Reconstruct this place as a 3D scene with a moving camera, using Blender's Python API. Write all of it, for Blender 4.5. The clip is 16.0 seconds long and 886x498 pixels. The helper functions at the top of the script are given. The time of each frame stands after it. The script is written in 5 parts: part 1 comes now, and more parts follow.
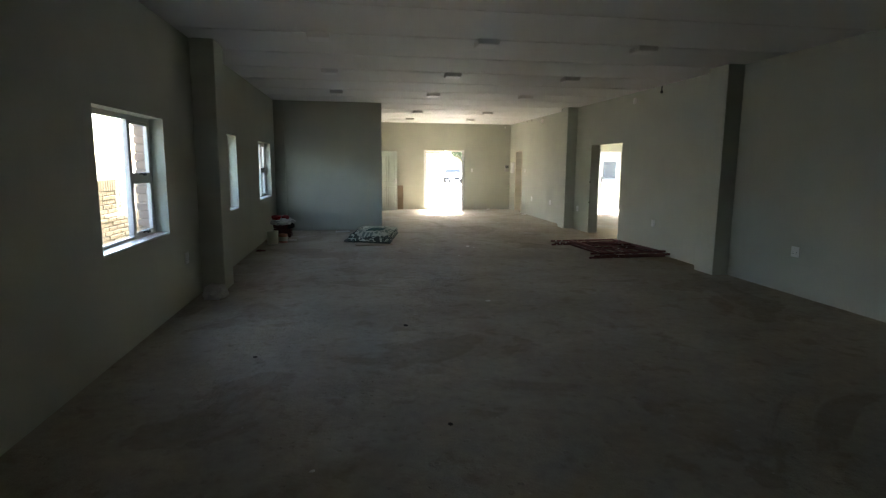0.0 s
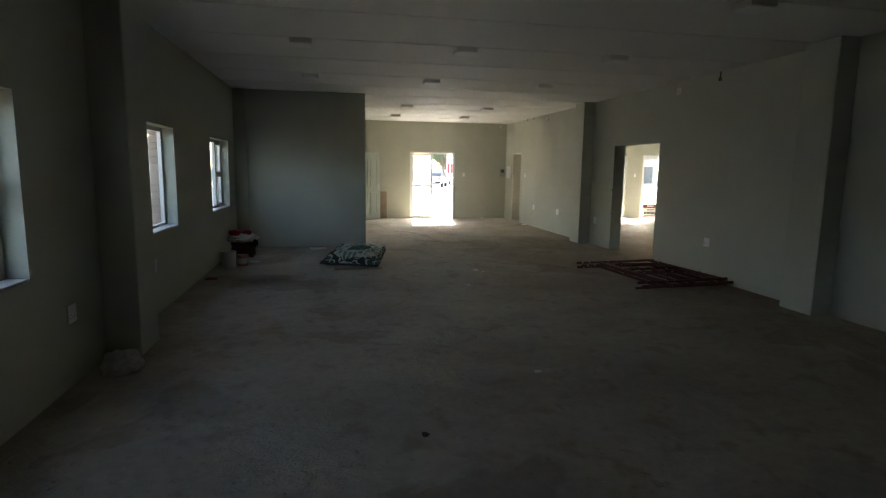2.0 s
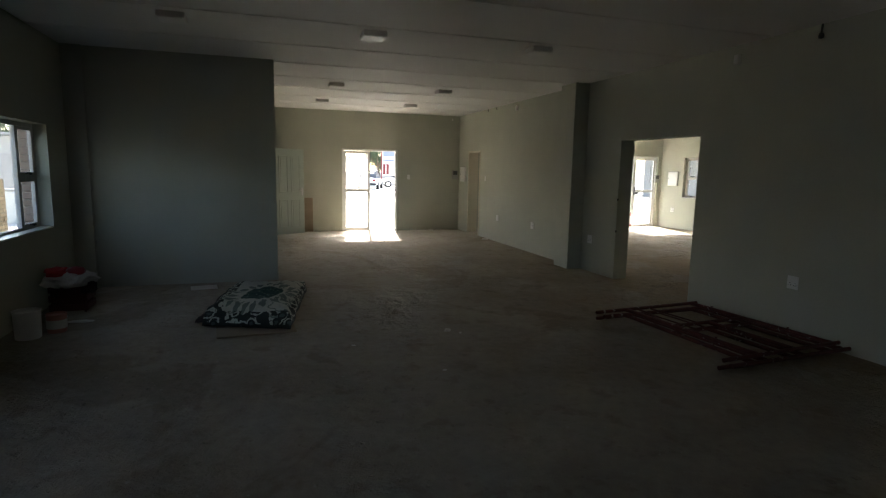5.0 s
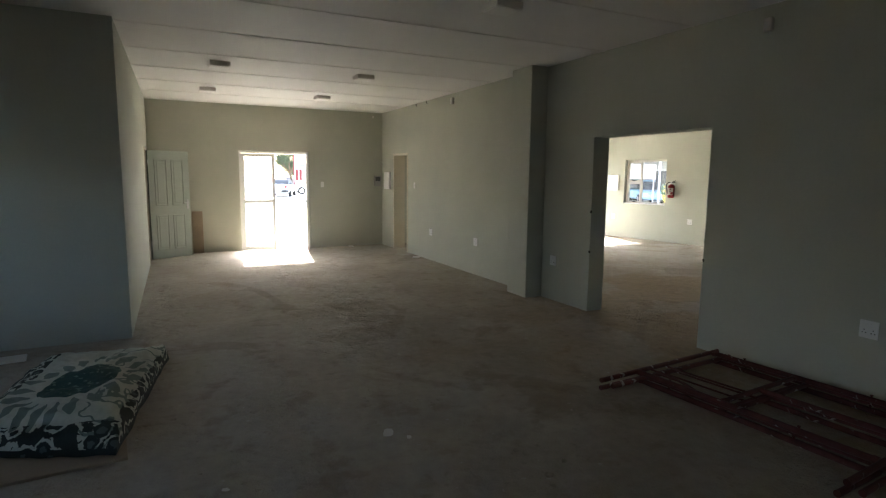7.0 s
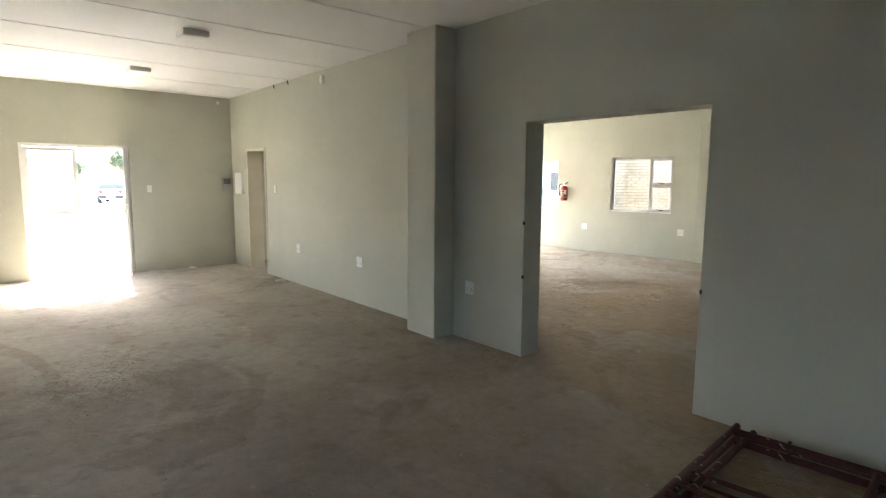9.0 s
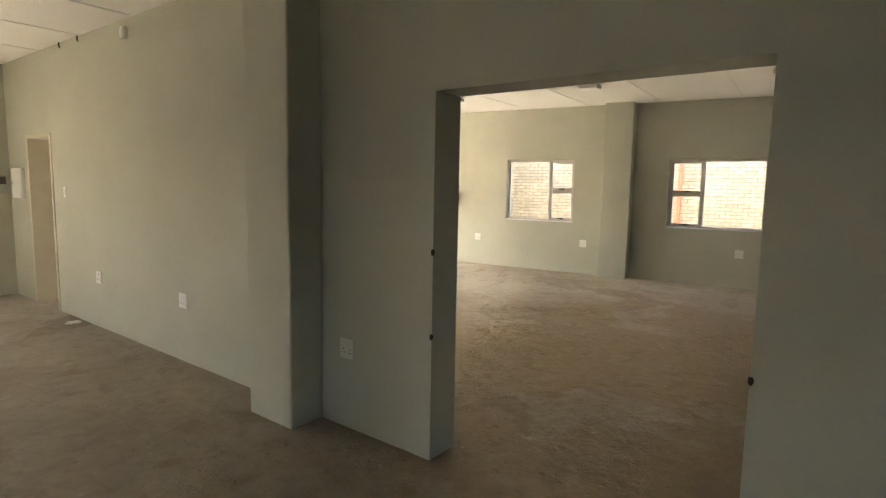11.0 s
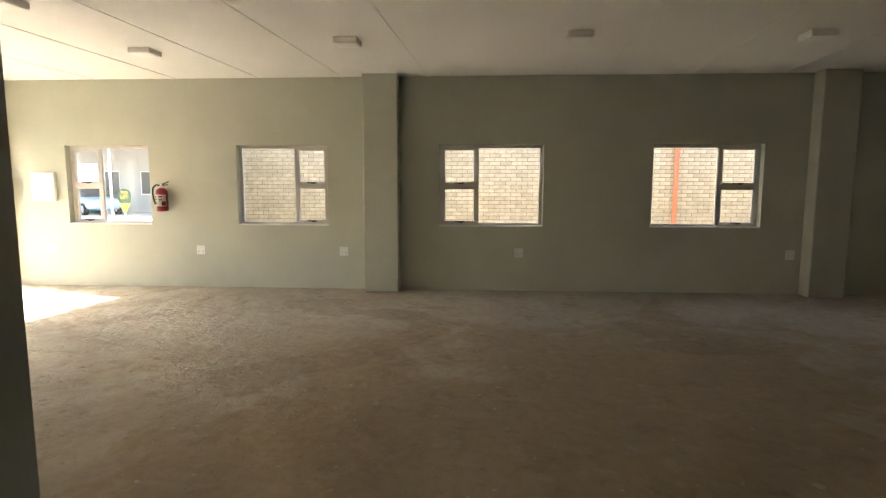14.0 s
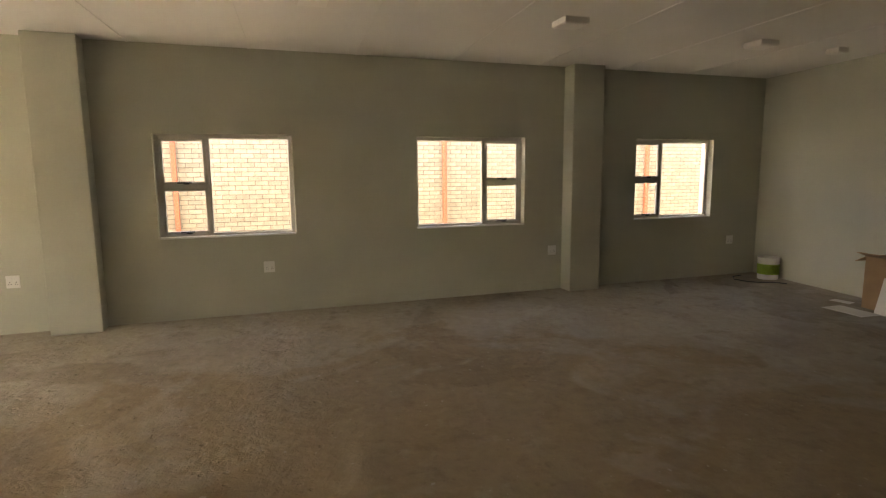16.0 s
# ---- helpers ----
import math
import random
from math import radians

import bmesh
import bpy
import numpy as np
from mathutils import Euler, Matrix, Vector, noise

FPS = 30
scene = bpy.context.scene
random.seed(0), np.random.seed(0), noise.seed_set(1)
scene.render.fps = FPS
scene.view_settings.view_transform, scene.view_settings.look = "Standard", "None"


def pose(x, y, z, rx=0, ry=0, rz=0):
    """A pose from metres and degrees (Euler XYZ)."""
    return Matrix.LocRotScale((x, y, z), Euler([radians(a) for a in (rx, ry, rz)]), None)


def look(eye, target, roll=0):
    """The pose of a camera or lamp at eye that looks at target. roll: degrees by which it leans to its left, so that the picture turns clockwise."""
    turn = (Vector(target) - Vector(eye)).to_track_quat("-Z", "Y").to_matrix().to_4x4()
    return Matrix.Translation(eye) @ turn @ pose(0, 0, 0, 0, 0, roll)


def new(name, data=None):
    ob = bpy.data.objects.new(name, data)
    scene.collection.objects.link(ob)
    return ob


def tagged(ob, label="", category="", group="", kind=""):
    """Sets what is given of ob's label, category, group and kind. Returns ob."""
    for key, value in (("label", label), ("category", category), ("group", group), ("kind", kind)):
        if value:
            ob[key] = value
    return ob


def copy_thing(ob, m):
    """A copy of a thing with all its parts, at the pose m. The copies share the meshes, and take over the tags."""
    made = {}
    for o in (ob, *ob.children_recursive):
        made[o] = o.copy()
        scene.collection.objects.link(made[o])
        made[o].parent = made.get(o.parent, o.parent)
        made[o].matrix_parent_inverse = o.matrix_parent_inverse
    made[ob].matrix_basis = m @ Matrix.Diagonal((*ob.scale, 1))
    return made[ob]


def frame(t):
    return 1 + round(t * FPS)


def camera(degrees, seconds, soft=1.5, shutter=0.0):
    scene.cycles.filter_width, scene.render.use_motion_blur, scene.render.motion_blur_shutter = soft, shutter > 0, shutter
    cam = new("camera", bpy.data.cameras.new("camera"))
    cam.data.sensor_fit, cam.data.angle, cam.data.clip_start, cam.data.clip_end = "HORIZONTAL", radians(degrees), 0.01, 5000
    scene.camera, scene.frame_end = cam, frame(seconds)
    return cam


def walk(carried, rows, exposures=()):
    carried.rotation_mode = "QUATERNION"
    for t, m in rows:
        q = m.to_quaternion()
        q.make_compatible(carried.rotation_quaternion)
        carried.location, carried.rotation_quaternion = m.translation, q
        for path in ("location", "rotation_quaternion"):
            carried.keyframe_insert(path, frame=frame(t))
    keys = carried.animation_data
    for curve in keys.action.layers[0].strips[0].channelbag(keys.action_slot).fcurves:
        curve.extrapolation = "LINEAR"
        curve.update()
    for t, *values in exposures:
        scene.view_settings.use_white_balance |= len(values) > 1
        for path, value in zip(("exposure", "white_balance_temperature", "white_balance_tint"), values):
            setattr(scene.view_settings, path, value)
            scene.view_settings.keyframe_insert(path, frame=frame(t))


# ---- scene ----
cam = camera(77.1, 16.0, soft=1.2)
PATH = [
    (0, (-5.415, -19.867, 1.592), (-5.122, -17.912, 1.292), 0.5),
    (0.5, (-5.453, -19.276, 1.591), (-5.14, -17.323, 1.293), 0.6),
    (1, (-5.488, -18.722, 1.565), (-5.146, -16.773, 1.273), 0.6),
    (1.5, (-5.463, -18.185, 1.593), (-5.104, -16.239, 1.302), 0.8),
    (2, (-5.497, -17.617, 1.59), (-5.117, -15.674, 1.303), 0.8),
    (2.5, (-5.461, -17.05, 1.581), (-5.058, -15.112, 1.295), 0.8),
    (3, (-5.393, -16.522, 1.572), (-4.961, -14.59, 1.291), 0.8),
    (3.5, (-5.344, -15.992, 1.569), (-4.852, -14.073, 1.291), 0.8),
    (4, (-5.244, -15.42, 1.597), (-4.705, -13.515, 1.319), 0.8),
    (6.3, (-4.732, -13.068, 1.596), (-3.973, -11.237, 1.329), 0.9),
    (6.5, (-4.663, -12.856, 1.602), (-3.868, -11.04, 1.34), 0.7),
    (7, (-4.501, -12.361, 1.612), (-3.623, -10.583, 1.352), 0.6),
    (7.5, (-4.334, -11.859, 1.605), (-3.344, -10.14, 1.347), 0.5),
    (8, (-4.139, -11.377, 1.612), (-3.069, -9.707, 1.36), 0.5),
    (8.5, (-3.943, -10.921, 1.59), (-2.779, -9.312, 1.345), 0.6),
    (9, (-3.668, -10.493, 1.581), (-2.395, -8.97, 1.335), 0.4),
    (9.2, (-3.571, -10.367, 1.581), (-2.257, -8.877, 1.349), 0.7),
    (11.3, (-2.163, -8.904, 1.584), (-0.524, -7.78, 1.359), 0.8),
    (11.5, (-2.02, -8.777, 1.557), (-0.335, -7.722, 1.339), 0.6),
    (12, (-1.695, -8.552, 1.576), (0.067, -7.631, 1.357), 0.6),
    (12.5, (-1.39, -8.337, 1.571), (0.419, -7.512, 1.355), 0.3),
    (13, (-1.041, -8.099, 1.549), (0.842, -7.46, 1.336), 0.5),
    (13.5, (-0.7, -7.966, 1.534), (1.228, -7.48, 1.315), 0.3),
    (14, (-0.402, -7.928, 1.537), (1.546, -7.546, 1.304), 0.1),
    (14.5, (-0.015, -7.957, 1.552), (1.963, -7.774, 1.318), 0.0),
    (15, (0.286, -8.043, 1.558), (2.269, -8.05, 1.298), -0.2),
    (15.5, (0.566, -8.133, 1.62), (2.541, -8.31, 1.355), -0.4),
    (16, (0.837, -8.281, 1.648), (2.783, -8.65, 1.373), -0.5),
]
EXPOSURE = [(0, 4.36, 6700, 11), (2, 3.62, 6700, 11), (4.2, 2.8, 6750, 11), (6.3, 3.1, 6700, 12), (7, 3.52, 6550, 12), (9.0, 4.58, 6450, 14), (11.5, 4.15, 7900, 16), (13.5, 3.72, 7600, 15), (14.5, 3.75, 7800, 15), (16, 4.1, 8800, 20)]
walk(cam, [(t, look(eye, target, roll)) for t, eye, target, roll in PATH], EXPOSURE)

# ---- daylight ----
SUN_EL, SUN_AZ = 40.6, 8.5          # degrees above the horizon; east of straight ahead (+y)
world = bpy.data.worlds.new("sky")
scene.world = world
world.use_nodes = True
wn = world.node_tree.nodes
sky = wn.new("ShaderNodeTexSky")
sky.sky_type, sky.sun_disc = "NISHITA", False
sky.dust_density = 1.5
sky.sun_elevation, sky.sun_rotation = radians(SUN_EL), radians(SUN_AZ)
world.node_tree.links.new(sky.outputs[0], wn["Background"].inputs[0])
wn["Background"].inputs[1].default_value = 0.13
sun = new("sun", bpy.data.lights.new("sun", "SUN"))
sun.data.energy, sun.data.angle, sun.data.color = 3.4, radians(0.5), (1.0, 0.975, 0.93)
_az, _el = radians(SUN_AZ), radians(SUN_EL)
SUN_FROM = Vector((math.sin(_az) * math.cos(_el), math.cos(_az) * math.cos(_el), math.sin(_el)))
sun.matrix_world = look(SUN_FROM * 60, (0, 0, 0))


# ---- materials ----
def material(name, color, rough=0.6, metal=0.0, var=0.12, scale=3.0, fine=60.0, bump=0.15, dist=0.004, spec=0.4, per=None, stain=None):
    """A painted or raw surface with colour variation at two scales, and fine relief."""
    m = bpy.data.materials.new(name)
    m.use_nodes = True
    n, l = m.node_tree.nodes, m.node_tree.links
    b = n["Principled BSDF"]
    co = n.new("ShaderNodeTexCoord")
    big = n.new("ShaderNodeTexNoise")
    big.inputs["Scale"].default_value, big.inputs["Detail"].default_value = scale, 6
    small = n.new("ShaderNodeTexNoise")
    small.inputs["Scale"].default_value, small.inputs["Detail"].default_value = fine, 4
    for k in (big, small):
        l.new(co.outputs["Object"], k.inputs["Vector"])
    add = n.new("ShaderNodeMath")
    add.operation = "MULTIPLY_ADD"
    l.new(small.outputs["Fac"], add.inputs[0])
    add.inputs[1].default_value = 0.4
    l.new(big.outputs["Fac"], add.inputs[2])
    ramp = n.new("ShaderNodeValToRGB")
    dark = [c * (1 - var) for c in color]
    lite = [min(1, c * (1 + var)) for c in color]
    ramp.color_ramp.elements[0].position, ramp.color_ramp.elements[1].position = 0.45, 0.95
    ramp.color_ramp.elements[0].color, ramp.color_ramp.elements[1].color = (*dark, 1), (*lite, 1)
    l.new(add.outputs[0], ramp.inputs[0])
    out = ramp.outputs[0]
    if stain:
        sn = n.new("ShaderNodeTexNoise")
        sn.inputs["Scale"].default_value, sn.inputs["Detail"].default_value, sn.inputs["Distortion"].default_value = stain[1], 8, 0.6
        l.new(co.outputs["Object"], sn.inputs["Vector"])
        sr = n.new("ShaderNodeValToRGB")
        sr.color_ramp.elements[0].position, sr.color_ramp.elements[1].position = stain[2], stain[3]
        l.new(sn.outputs["Fac"], sr.inputs[0])
        mix = n.new("ShaderNodeMix")
        mix.data_type = "RGBA"
        l.new(sr.outputs[0], mix.inputs["Factor"])
        l.new(out, mix.inputs["A"])
        mix.inputs["B"].default_value = (*stain[0], 1)
        out = mix.outputs["Result"]
    if per:
        src = n.new("ShaderNodeObjectInfo").outputs["Random"] if per == "object" else n.new("ShaderNodeNewGeometry").outputs["Random Per Island"]
        hsv = n.new("ShaderNodeHueSaturation")
        rg = n.new("ShaderNodeMapRange")
        rg.inputs["To Min"].default_value, rg.inputs["To Max"].default_value = 0.86, 1.10
        l.new(src, rg.inputs["Value"])
        l.new(rg.outputs[0], hsv.inputs["Value"])
        l.new(out, hsv.inputs["Color"])
        out = hsv.outputs[0]
    l.new(out, b.inputs["Base Color"])
    rr = n.new("ShaderNodeMapRange")
    rr.inputs["To Min"].default_value, rr.inputs["To Max"].default_value = max(0.02, rough - 0.12), min(1, rough + 0.12)
    l.new(big.outputs["Fac"], rr.inputs["Value"])
    l.new(rr.outputs[0], b.inputs["Roughness"])
    b.inputs["Metallic"].default_value = metal
    b.inputs["Specular IOR Level"].default_value = spec
    if bump:
        bp = n.new("ShaderNodeBump")
        bp.inputs["Strength"].default_value, bp.inputs["Distance"].default_value = bump, dist
        l.new(add.outputs[0], bp.inputs["Height"])
        l.new(bp.outputs[0], b.inputs["Normal"])
    return m


def glass_material():
    m = bpy.data.materials.new("window_glass")
    m.use_nodes = True
    b = m.node_tree.nodes["Principled BSDF"]
    b.inputs["Transmission Weight"].default_value, b.inputs["Roughness"].default_value, b.inputs["IOR"].default_value = 1, 0.0, 1.45
    b.inputs["Base Color"].default_value = (0.97, 0.99, 0.98, 1)
    return m


def dusty_glass_material():
    """Clear glass under a thin uneven film of pale builder's dust that catches the sun."""
    m = bpy.data.materials.new("dusty_glass")
    m.use_nodes = True
    n, l = m.node_tree.nodes, m.node_tree.links
    clear = n["Principled BSDF"]
    clear.inputs["Transmission Weight"].default_value, clear.inputs["Roughness"].default_value, clear.inputs["IOR"].default_value = 1, 0.0, 1.45
    dust = n.new("ShaderNodeBsdfTranslucent")
    dust.inputs["Color"].default_value = (0.78, 0.76, 0.71, 1)
    tex = n.new("ShaderNodeTexNoise")
    tex.inputs["Scale"].default_value, tex.inputs["Detail"].default_value = 2.2, 6
    amount = n.new("ShaderNodeMapRange")
    amount.inputs["From Min"].default_value, amount.inputs["From Max"].default_value = 0.35, 0.65
    amount.inputs["To Min"].default_value, amount.inputs["To Max"].default_value = 0.02, 0.10
    mixer = n.new("ShaderNodeMixShader")
    co = n.new("ShaderNodeTexCoord")
    l.new(co.outputs["Object"], tex.inputs["Vector"])
    l.new(tex.outputs["Fac"], amount.inputs["Value"])
    l.new(amount.outputs[0], mixer.inputs[0])
    l.new(clear.outputs[0], mixer.inputs[1])
    l.new(dust.outputs[0], mixer.inputs[2])
    l.new(mixer.outputs[0], n["Material Output"].inputs["Surface"])
    return m


PLASTER = material("wall_paint", (0.482, 0.488, 0.402), 0.75, var=0.06, scale=1.3, fine=45, bump=0.25, dist=0.004, spec=0.2)
CEIL = material("ceiling_board", (0.83, 0.82, 0.79), 0.7, var=0.03, scale=1.1, fine=30, bump=0.05)
STRIP = material("ceiling_strip", (0.55, 0.54, 0.52), 0.6, var=0.05)
ALU = material("window_aluminium", (0.58, 0.55, 0.50), 0.45, 0.0, var=0.04, bump=0.02)
WHITE_ALU = material("white_aluminium", (0.72, 0.72, 0.70), 0.4, 0.0, var=0.03, bump=0.02)
GLASS = glass_material()
DUSTY = dusty_glass_material()


def screed_material():
    """Raw, dusty cement screed: brown-grey, with paler dust, trowel smears, dark damp marks and a gritty relief."""
    m = bpy.data.materials.new("raw_screed")
    m.use_nodes = True
    n, l = m.node_tree.nodes, m.node_tree.links
    b = n["Principled BSDF"]
    co = n.new("ShaderNodeTexCoord")

    def noise_tex(scale, detail, dist=0.0, rough=0.55):
        k = n.new("ShaderNodeTexNoise")
        k.inputs["Scale"].default_value, k.inputs["Detail"].default_value = scale, detail
        k.inputs["Distortion"].default_value, k.inputs["Roughness"].default_value = dist, rough
        l.new(co.outputs["Object"], k.inputs["Vector"])
        return k.outputs["Fac"]

    def ramp(src, stops):
        k = n.new("ShaderNodeValToRGB")
        els = k.color_ramp.elements
        while len(els) < len(stops):
            els.new(0.5)
        for el, (p, c) in zip(els, stops):
            el.position, el.color = p, (*c, 1)
        l.new(src, k.inputs[0])
        return k.outputs[0]

    def mix(f, a, c, kind="MIX"):
        k = n.new("ShaderNodeMix")
        k.data_type, k.blend_type = "RGBA", kind
        for s, v in (("Factor", f), ("A", a), ("B", c)):
            if isinstance(v, tuple):
                k.inputs[s].default_value = (*v, 1)
            elif isinstance(v, float):
                k.inputs[s].default_value = v
            else:
                l.new(v, k.inputs[s])
        return k.outputs["Result"]

    def mathop(kind, a, c=None, d=None):
        k = n.new("ShaderNodeMath")
        k.operation = kind
        for i, v in enumerate((a, c, d)):
            if isinstance(v, (int, float)):
                k.inputs[i].default_value = v
            elif v is not None:
                l.new(v, k.inputs[i])
        return k.outputs[0]

    def smooth(src, lo, hi, a=0.0, c=1.0):
        k = n.new("ShaderNodeMapRange")
        k.interpolation_type = "SMOOTHSTEP"
        for s_, v in (("From Min", lo), ("From Max", hi), ("To Min", a), ("To Max", c)):
            k.inputs[s_].default_value = v
        l.new(src, k.inputs["Value"])
        return k.outputs[0]

    grey = lambda v: (v, v, v)
    broad, mid, fine, grit = noise_tex(0.30, 4, 0.3), noise_tex(1.1, 7, 0.5, 0.62), noise_tex(11, 5, 0.0, 0.6), noise_tex(70, 3)
    c = ramp(mid, [(0.28, (0.315, 0.276, 0.216)), (0.50, (0.385, 0.340, 0.274)), (0.72, (0.470, 0.422, 0.348))])
    # pale dust in broad drifts
    c = mix(ramp(broad, [(0.42, (0, 0, 0)), (0.62, (1, 1, 1))]), c, mix(0.5, c, (0.455, 0.425, 0.362)))
    # browner, darker screed around a point inside the side room, with a ragged rim
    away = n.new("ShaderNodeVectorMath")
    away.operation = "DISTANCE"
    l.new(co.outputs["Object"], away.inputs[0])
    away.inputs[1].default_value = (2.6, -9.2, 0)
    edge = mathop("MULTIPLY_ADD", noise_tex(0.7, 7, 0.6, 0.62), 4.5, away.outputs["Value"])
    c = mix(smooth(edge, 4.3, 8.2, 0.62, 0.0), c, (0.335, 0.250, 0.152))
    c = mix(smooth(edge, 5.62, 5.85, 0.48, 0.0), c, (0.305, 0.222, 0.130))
    # scraped and damp stretches with a crisp, ragged rim
    damp = noise_tex(0.42, 7, 1.0, 0.58)
    c = mix(ramp(damp, [(0.575, (0, 0, 0)), (0.600, grey(0.66)), (0.68, grey(0.40))]), c, mix(0.6, c, (0.205, 0.165, 0.115)))
    c = mix(ramp(noise_tex(0.55, 6, 0.9, 0.6), [(0.57, (0, 0, 0)), (0.62, grey(0.30)), (0.70, grey(0.20))]), c, (0.50, 0.465, 0.40))
    # blotches, specks of lime, fine mottling
    c = mix(ramp(noise_tex(3.6, 6, 0.3, 0.6), [(0.56, (0, 0, 0)), (0.66, grey(0.38))]), c, (0.215, 0.165, 0.110))
    c = mix(ramp(noise_tex(17, 2, 0.0, 0.5), [(0.70, (0, 0, 0)), (0.74, grey(0.55))]), c, (0.52, 0.49, 0.43))
    c = mix(0.35, c, ramp(fine, [(0.32, grey(0.62)), (0.62, grey(1.0))]), "MULTIPLY")
    b.inputs["Roughness"].default_value, b.inputs["Specular IOR Level"].default_value = 0.92, 0.2
    # relief: trowelled swells, torn crusts in some stretches, gouges and grit
    rough_here = smooth(noise_tex(0.5, 4, 0.4), 0.40, 0.62, 0.35, 1.0)
    lumps = noise_tex(4.2, 9, 0.15, 0.66)
    swell = noise_tex(1.6, 2, 0.3)

    def chips(scale, chance, size):
        """Scattered shallow dents, each of its own shape."""
        bend = n.new("ShaderNodeTexNoise")
        bend.inputs["Scale"].default_value, bend.inputs["Detail"].default_value = scale * 2.2, 3
        l.new(co.outputs["Object"], bend.inputs["Vector"])
        shifted = n.new("ShaderNodeVectorMath")
        shifted.operation = "MULTIPLY_ADD"
        l.new(bend.outputs["Color"], shifted.inputs[0])
        shifted.inputs[1].default_value = (0.45 / scale, 0.45 / scale, 0)
        l.new(co.outputs["Object"], shifted.inputs[2])
        v = n.new("ShaderNodeTexVoronoi")
        v.voronoi_dimensions = "2D"
        v.inputs["Scale"].default_value = scale
        l.new(shifted.outputs[0], v.inputs["Vector"])
        pick = n.new("ShaderNodeSeparateColor")
        l.new(v.outputs["Color"], pick.inputs[0])
        reach = mathop("MULTIPLY", mathop("GREATER_THAN", pick.outputs[0], 1 - chance), mathop("MULTIPLY_ADD", pick.outputs[1], size, size * 0.4))
        return smooth(mathop("SUBTRACT", reach, v.outputs["Distance"]), 0.0, 0.09)

    dents = mathop("MAXIMUM", chips(6.0, 0.12, 0.16), chips(15.0, 0.14, 0.22))
    c = mix(mathop("MULTIPLY", dents, 0.16), c, (0.17, 0.135, 0.095))
    c = mix(smooth(lumps, 0.54, 0.70, 0.0, 0.30), c, (0.45, 0.39, 0.30))
    l.new(c, b.inputs["Base Color"])
    hgt = mathop("MULTIPLY", lumps, mathop("MULTIPLY", rough_here, 2.2))
    hgt = mathop("MULTIPLY_ADD", swell, 0.5, hgt)
    hgt = mathop("MULTIPLY_ADD", mathop("MULTIPLY", dents, rough_here), -0.5, hgt)
    hgt = mathop("MULTIPLY_ADD", grit, 0.05, hgt)
    bp = n.new("ShaderNodeBump")
    bp.inputs["Strength"].default_value, bp.inputs["Distance"].default_value = 1.0, 0.036
    l.new(hgt, bp.inputs["Height"])
    l.new(bp.outputs[0], b.inputs["Normal"])
    return m


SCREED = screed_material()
BLACK = material("black_plastic", (0.02, 0.02, 0.02), 0.45, var=0.1, bump=0.02)
PLASTIC = material("white_plastic", (0.78, 0.78, 0.75), 0.35, var=0.03, bump=0.0)
DIFFUSER = material("lamp_diffuser", (0.88, 0.87, 0.84), 0.42, var=0.02, bump=0.0, spec=0.4)
LAMPBODY = material("lamp_body", (0.80, 0.78, 0.74), 0.45, var=0.03, bump=0.0)
BRICK = material("yellow_brick", (0.43, 0.365, 0.265), 0.85, var=0.20, scale=9, fine=80, bump=0.4, per="object")
BRICK_S = material("yellow_brick_rest", (0.43, 0.365, 0.265), 0.85, var=0.20, scale=9, fine=80, bump=0.4, per="island")
BRICK2 = material("mixed_brick", (0.34, 0.26, 0.155), 0.85, var=0.2, scale=9, fine=80, bump=0.4, per="object")
BRICK2_S = material("mixed_brick_rest", (0.34, 0.26, 0.155), 0.85, var=0.2, scale=9, fine=80, bump=0.4, per="island")
BROWNBRICK = material("brown_brick", (0.27, 0.19, 0.15), 0.85, var=0.25, scale=9, fine=80, bump=0.4, per="object")
MORTAR = material("mortar", (0.19, 0.15, 0.11), 0.95, var=0.15, scale=8)
PAVING = material("pale_paving", (0.56, 0.52, 0.45), 0.9, var=0.12, scale=0.6, fine=12, bump=0.3)
ASPHALT = material("asphalt", (0.06, 0.06, 0.06), 0.9, var=0.2, scale=2, fine=90, bump=0.4)
GROUND = material("dry_ground", (0.30, 0.26, 0.19), 0.95, var=0.25, scale=0.15, fine=3, bump=0.3)
RUST = material("red_oxide_pipe", (0.11, 0.026, 0.02), 0.55, var=0.45, scale=9, fine=70, bump=0.35, stain=((0.45, 0.40, 0.36), 15, 0.64, 0.68))
ORANGE = material("terracotta_paint", (0.50, 0.17, 0.09), 0.6, var=0.1)
DOORPAINT = material("grey_green_door_paint", (0.37, 0.41, 0.355), 0.4, var=0.04, bump=0.05)
CREAM = material("cream_steel_frame", (0.62, 0.58, 0.46), 0.4, var=0.04, bump=0.02)
STEEL = material("satin_steel", (0.55, 0.55, 0.55), 0.3, 1.0, var=0.05, bump=0.0)
CARD = material("cardboard", (0.36, 0.23, 0.13), 0.8, var=0.12, scale=5, fine=90, bump=0.15)
HARDBOARD = material("hardboard", (0.30, 0.235, 0.165), 0.75, var=0.15, scale=4, fine=70, bump=0.1)
PAPER = material("paper", (0.70, 0.68, 0.62), 0.8, var=0.06)
RED = material("red_enamel", (0.25, 0.016, 0.016), 0.3, var=0.08, bump=0.0)
GREEN = material("lime_label", (0.33, 0.52, 0.06), 0.5, var=0.2, scale=8, bump=0.0)
CLOTH = material("soiled_white_cloth", (0.55, 0.53, 0.49), 0.95, var=0.15, scale=8, bump=0.4, dist=0.01)
REDCLOTH = material("red_cloth", (0.50, 0.03, 0.03), 0.9, var=0.2, scale=8, bump=0.4, dist=0.01)
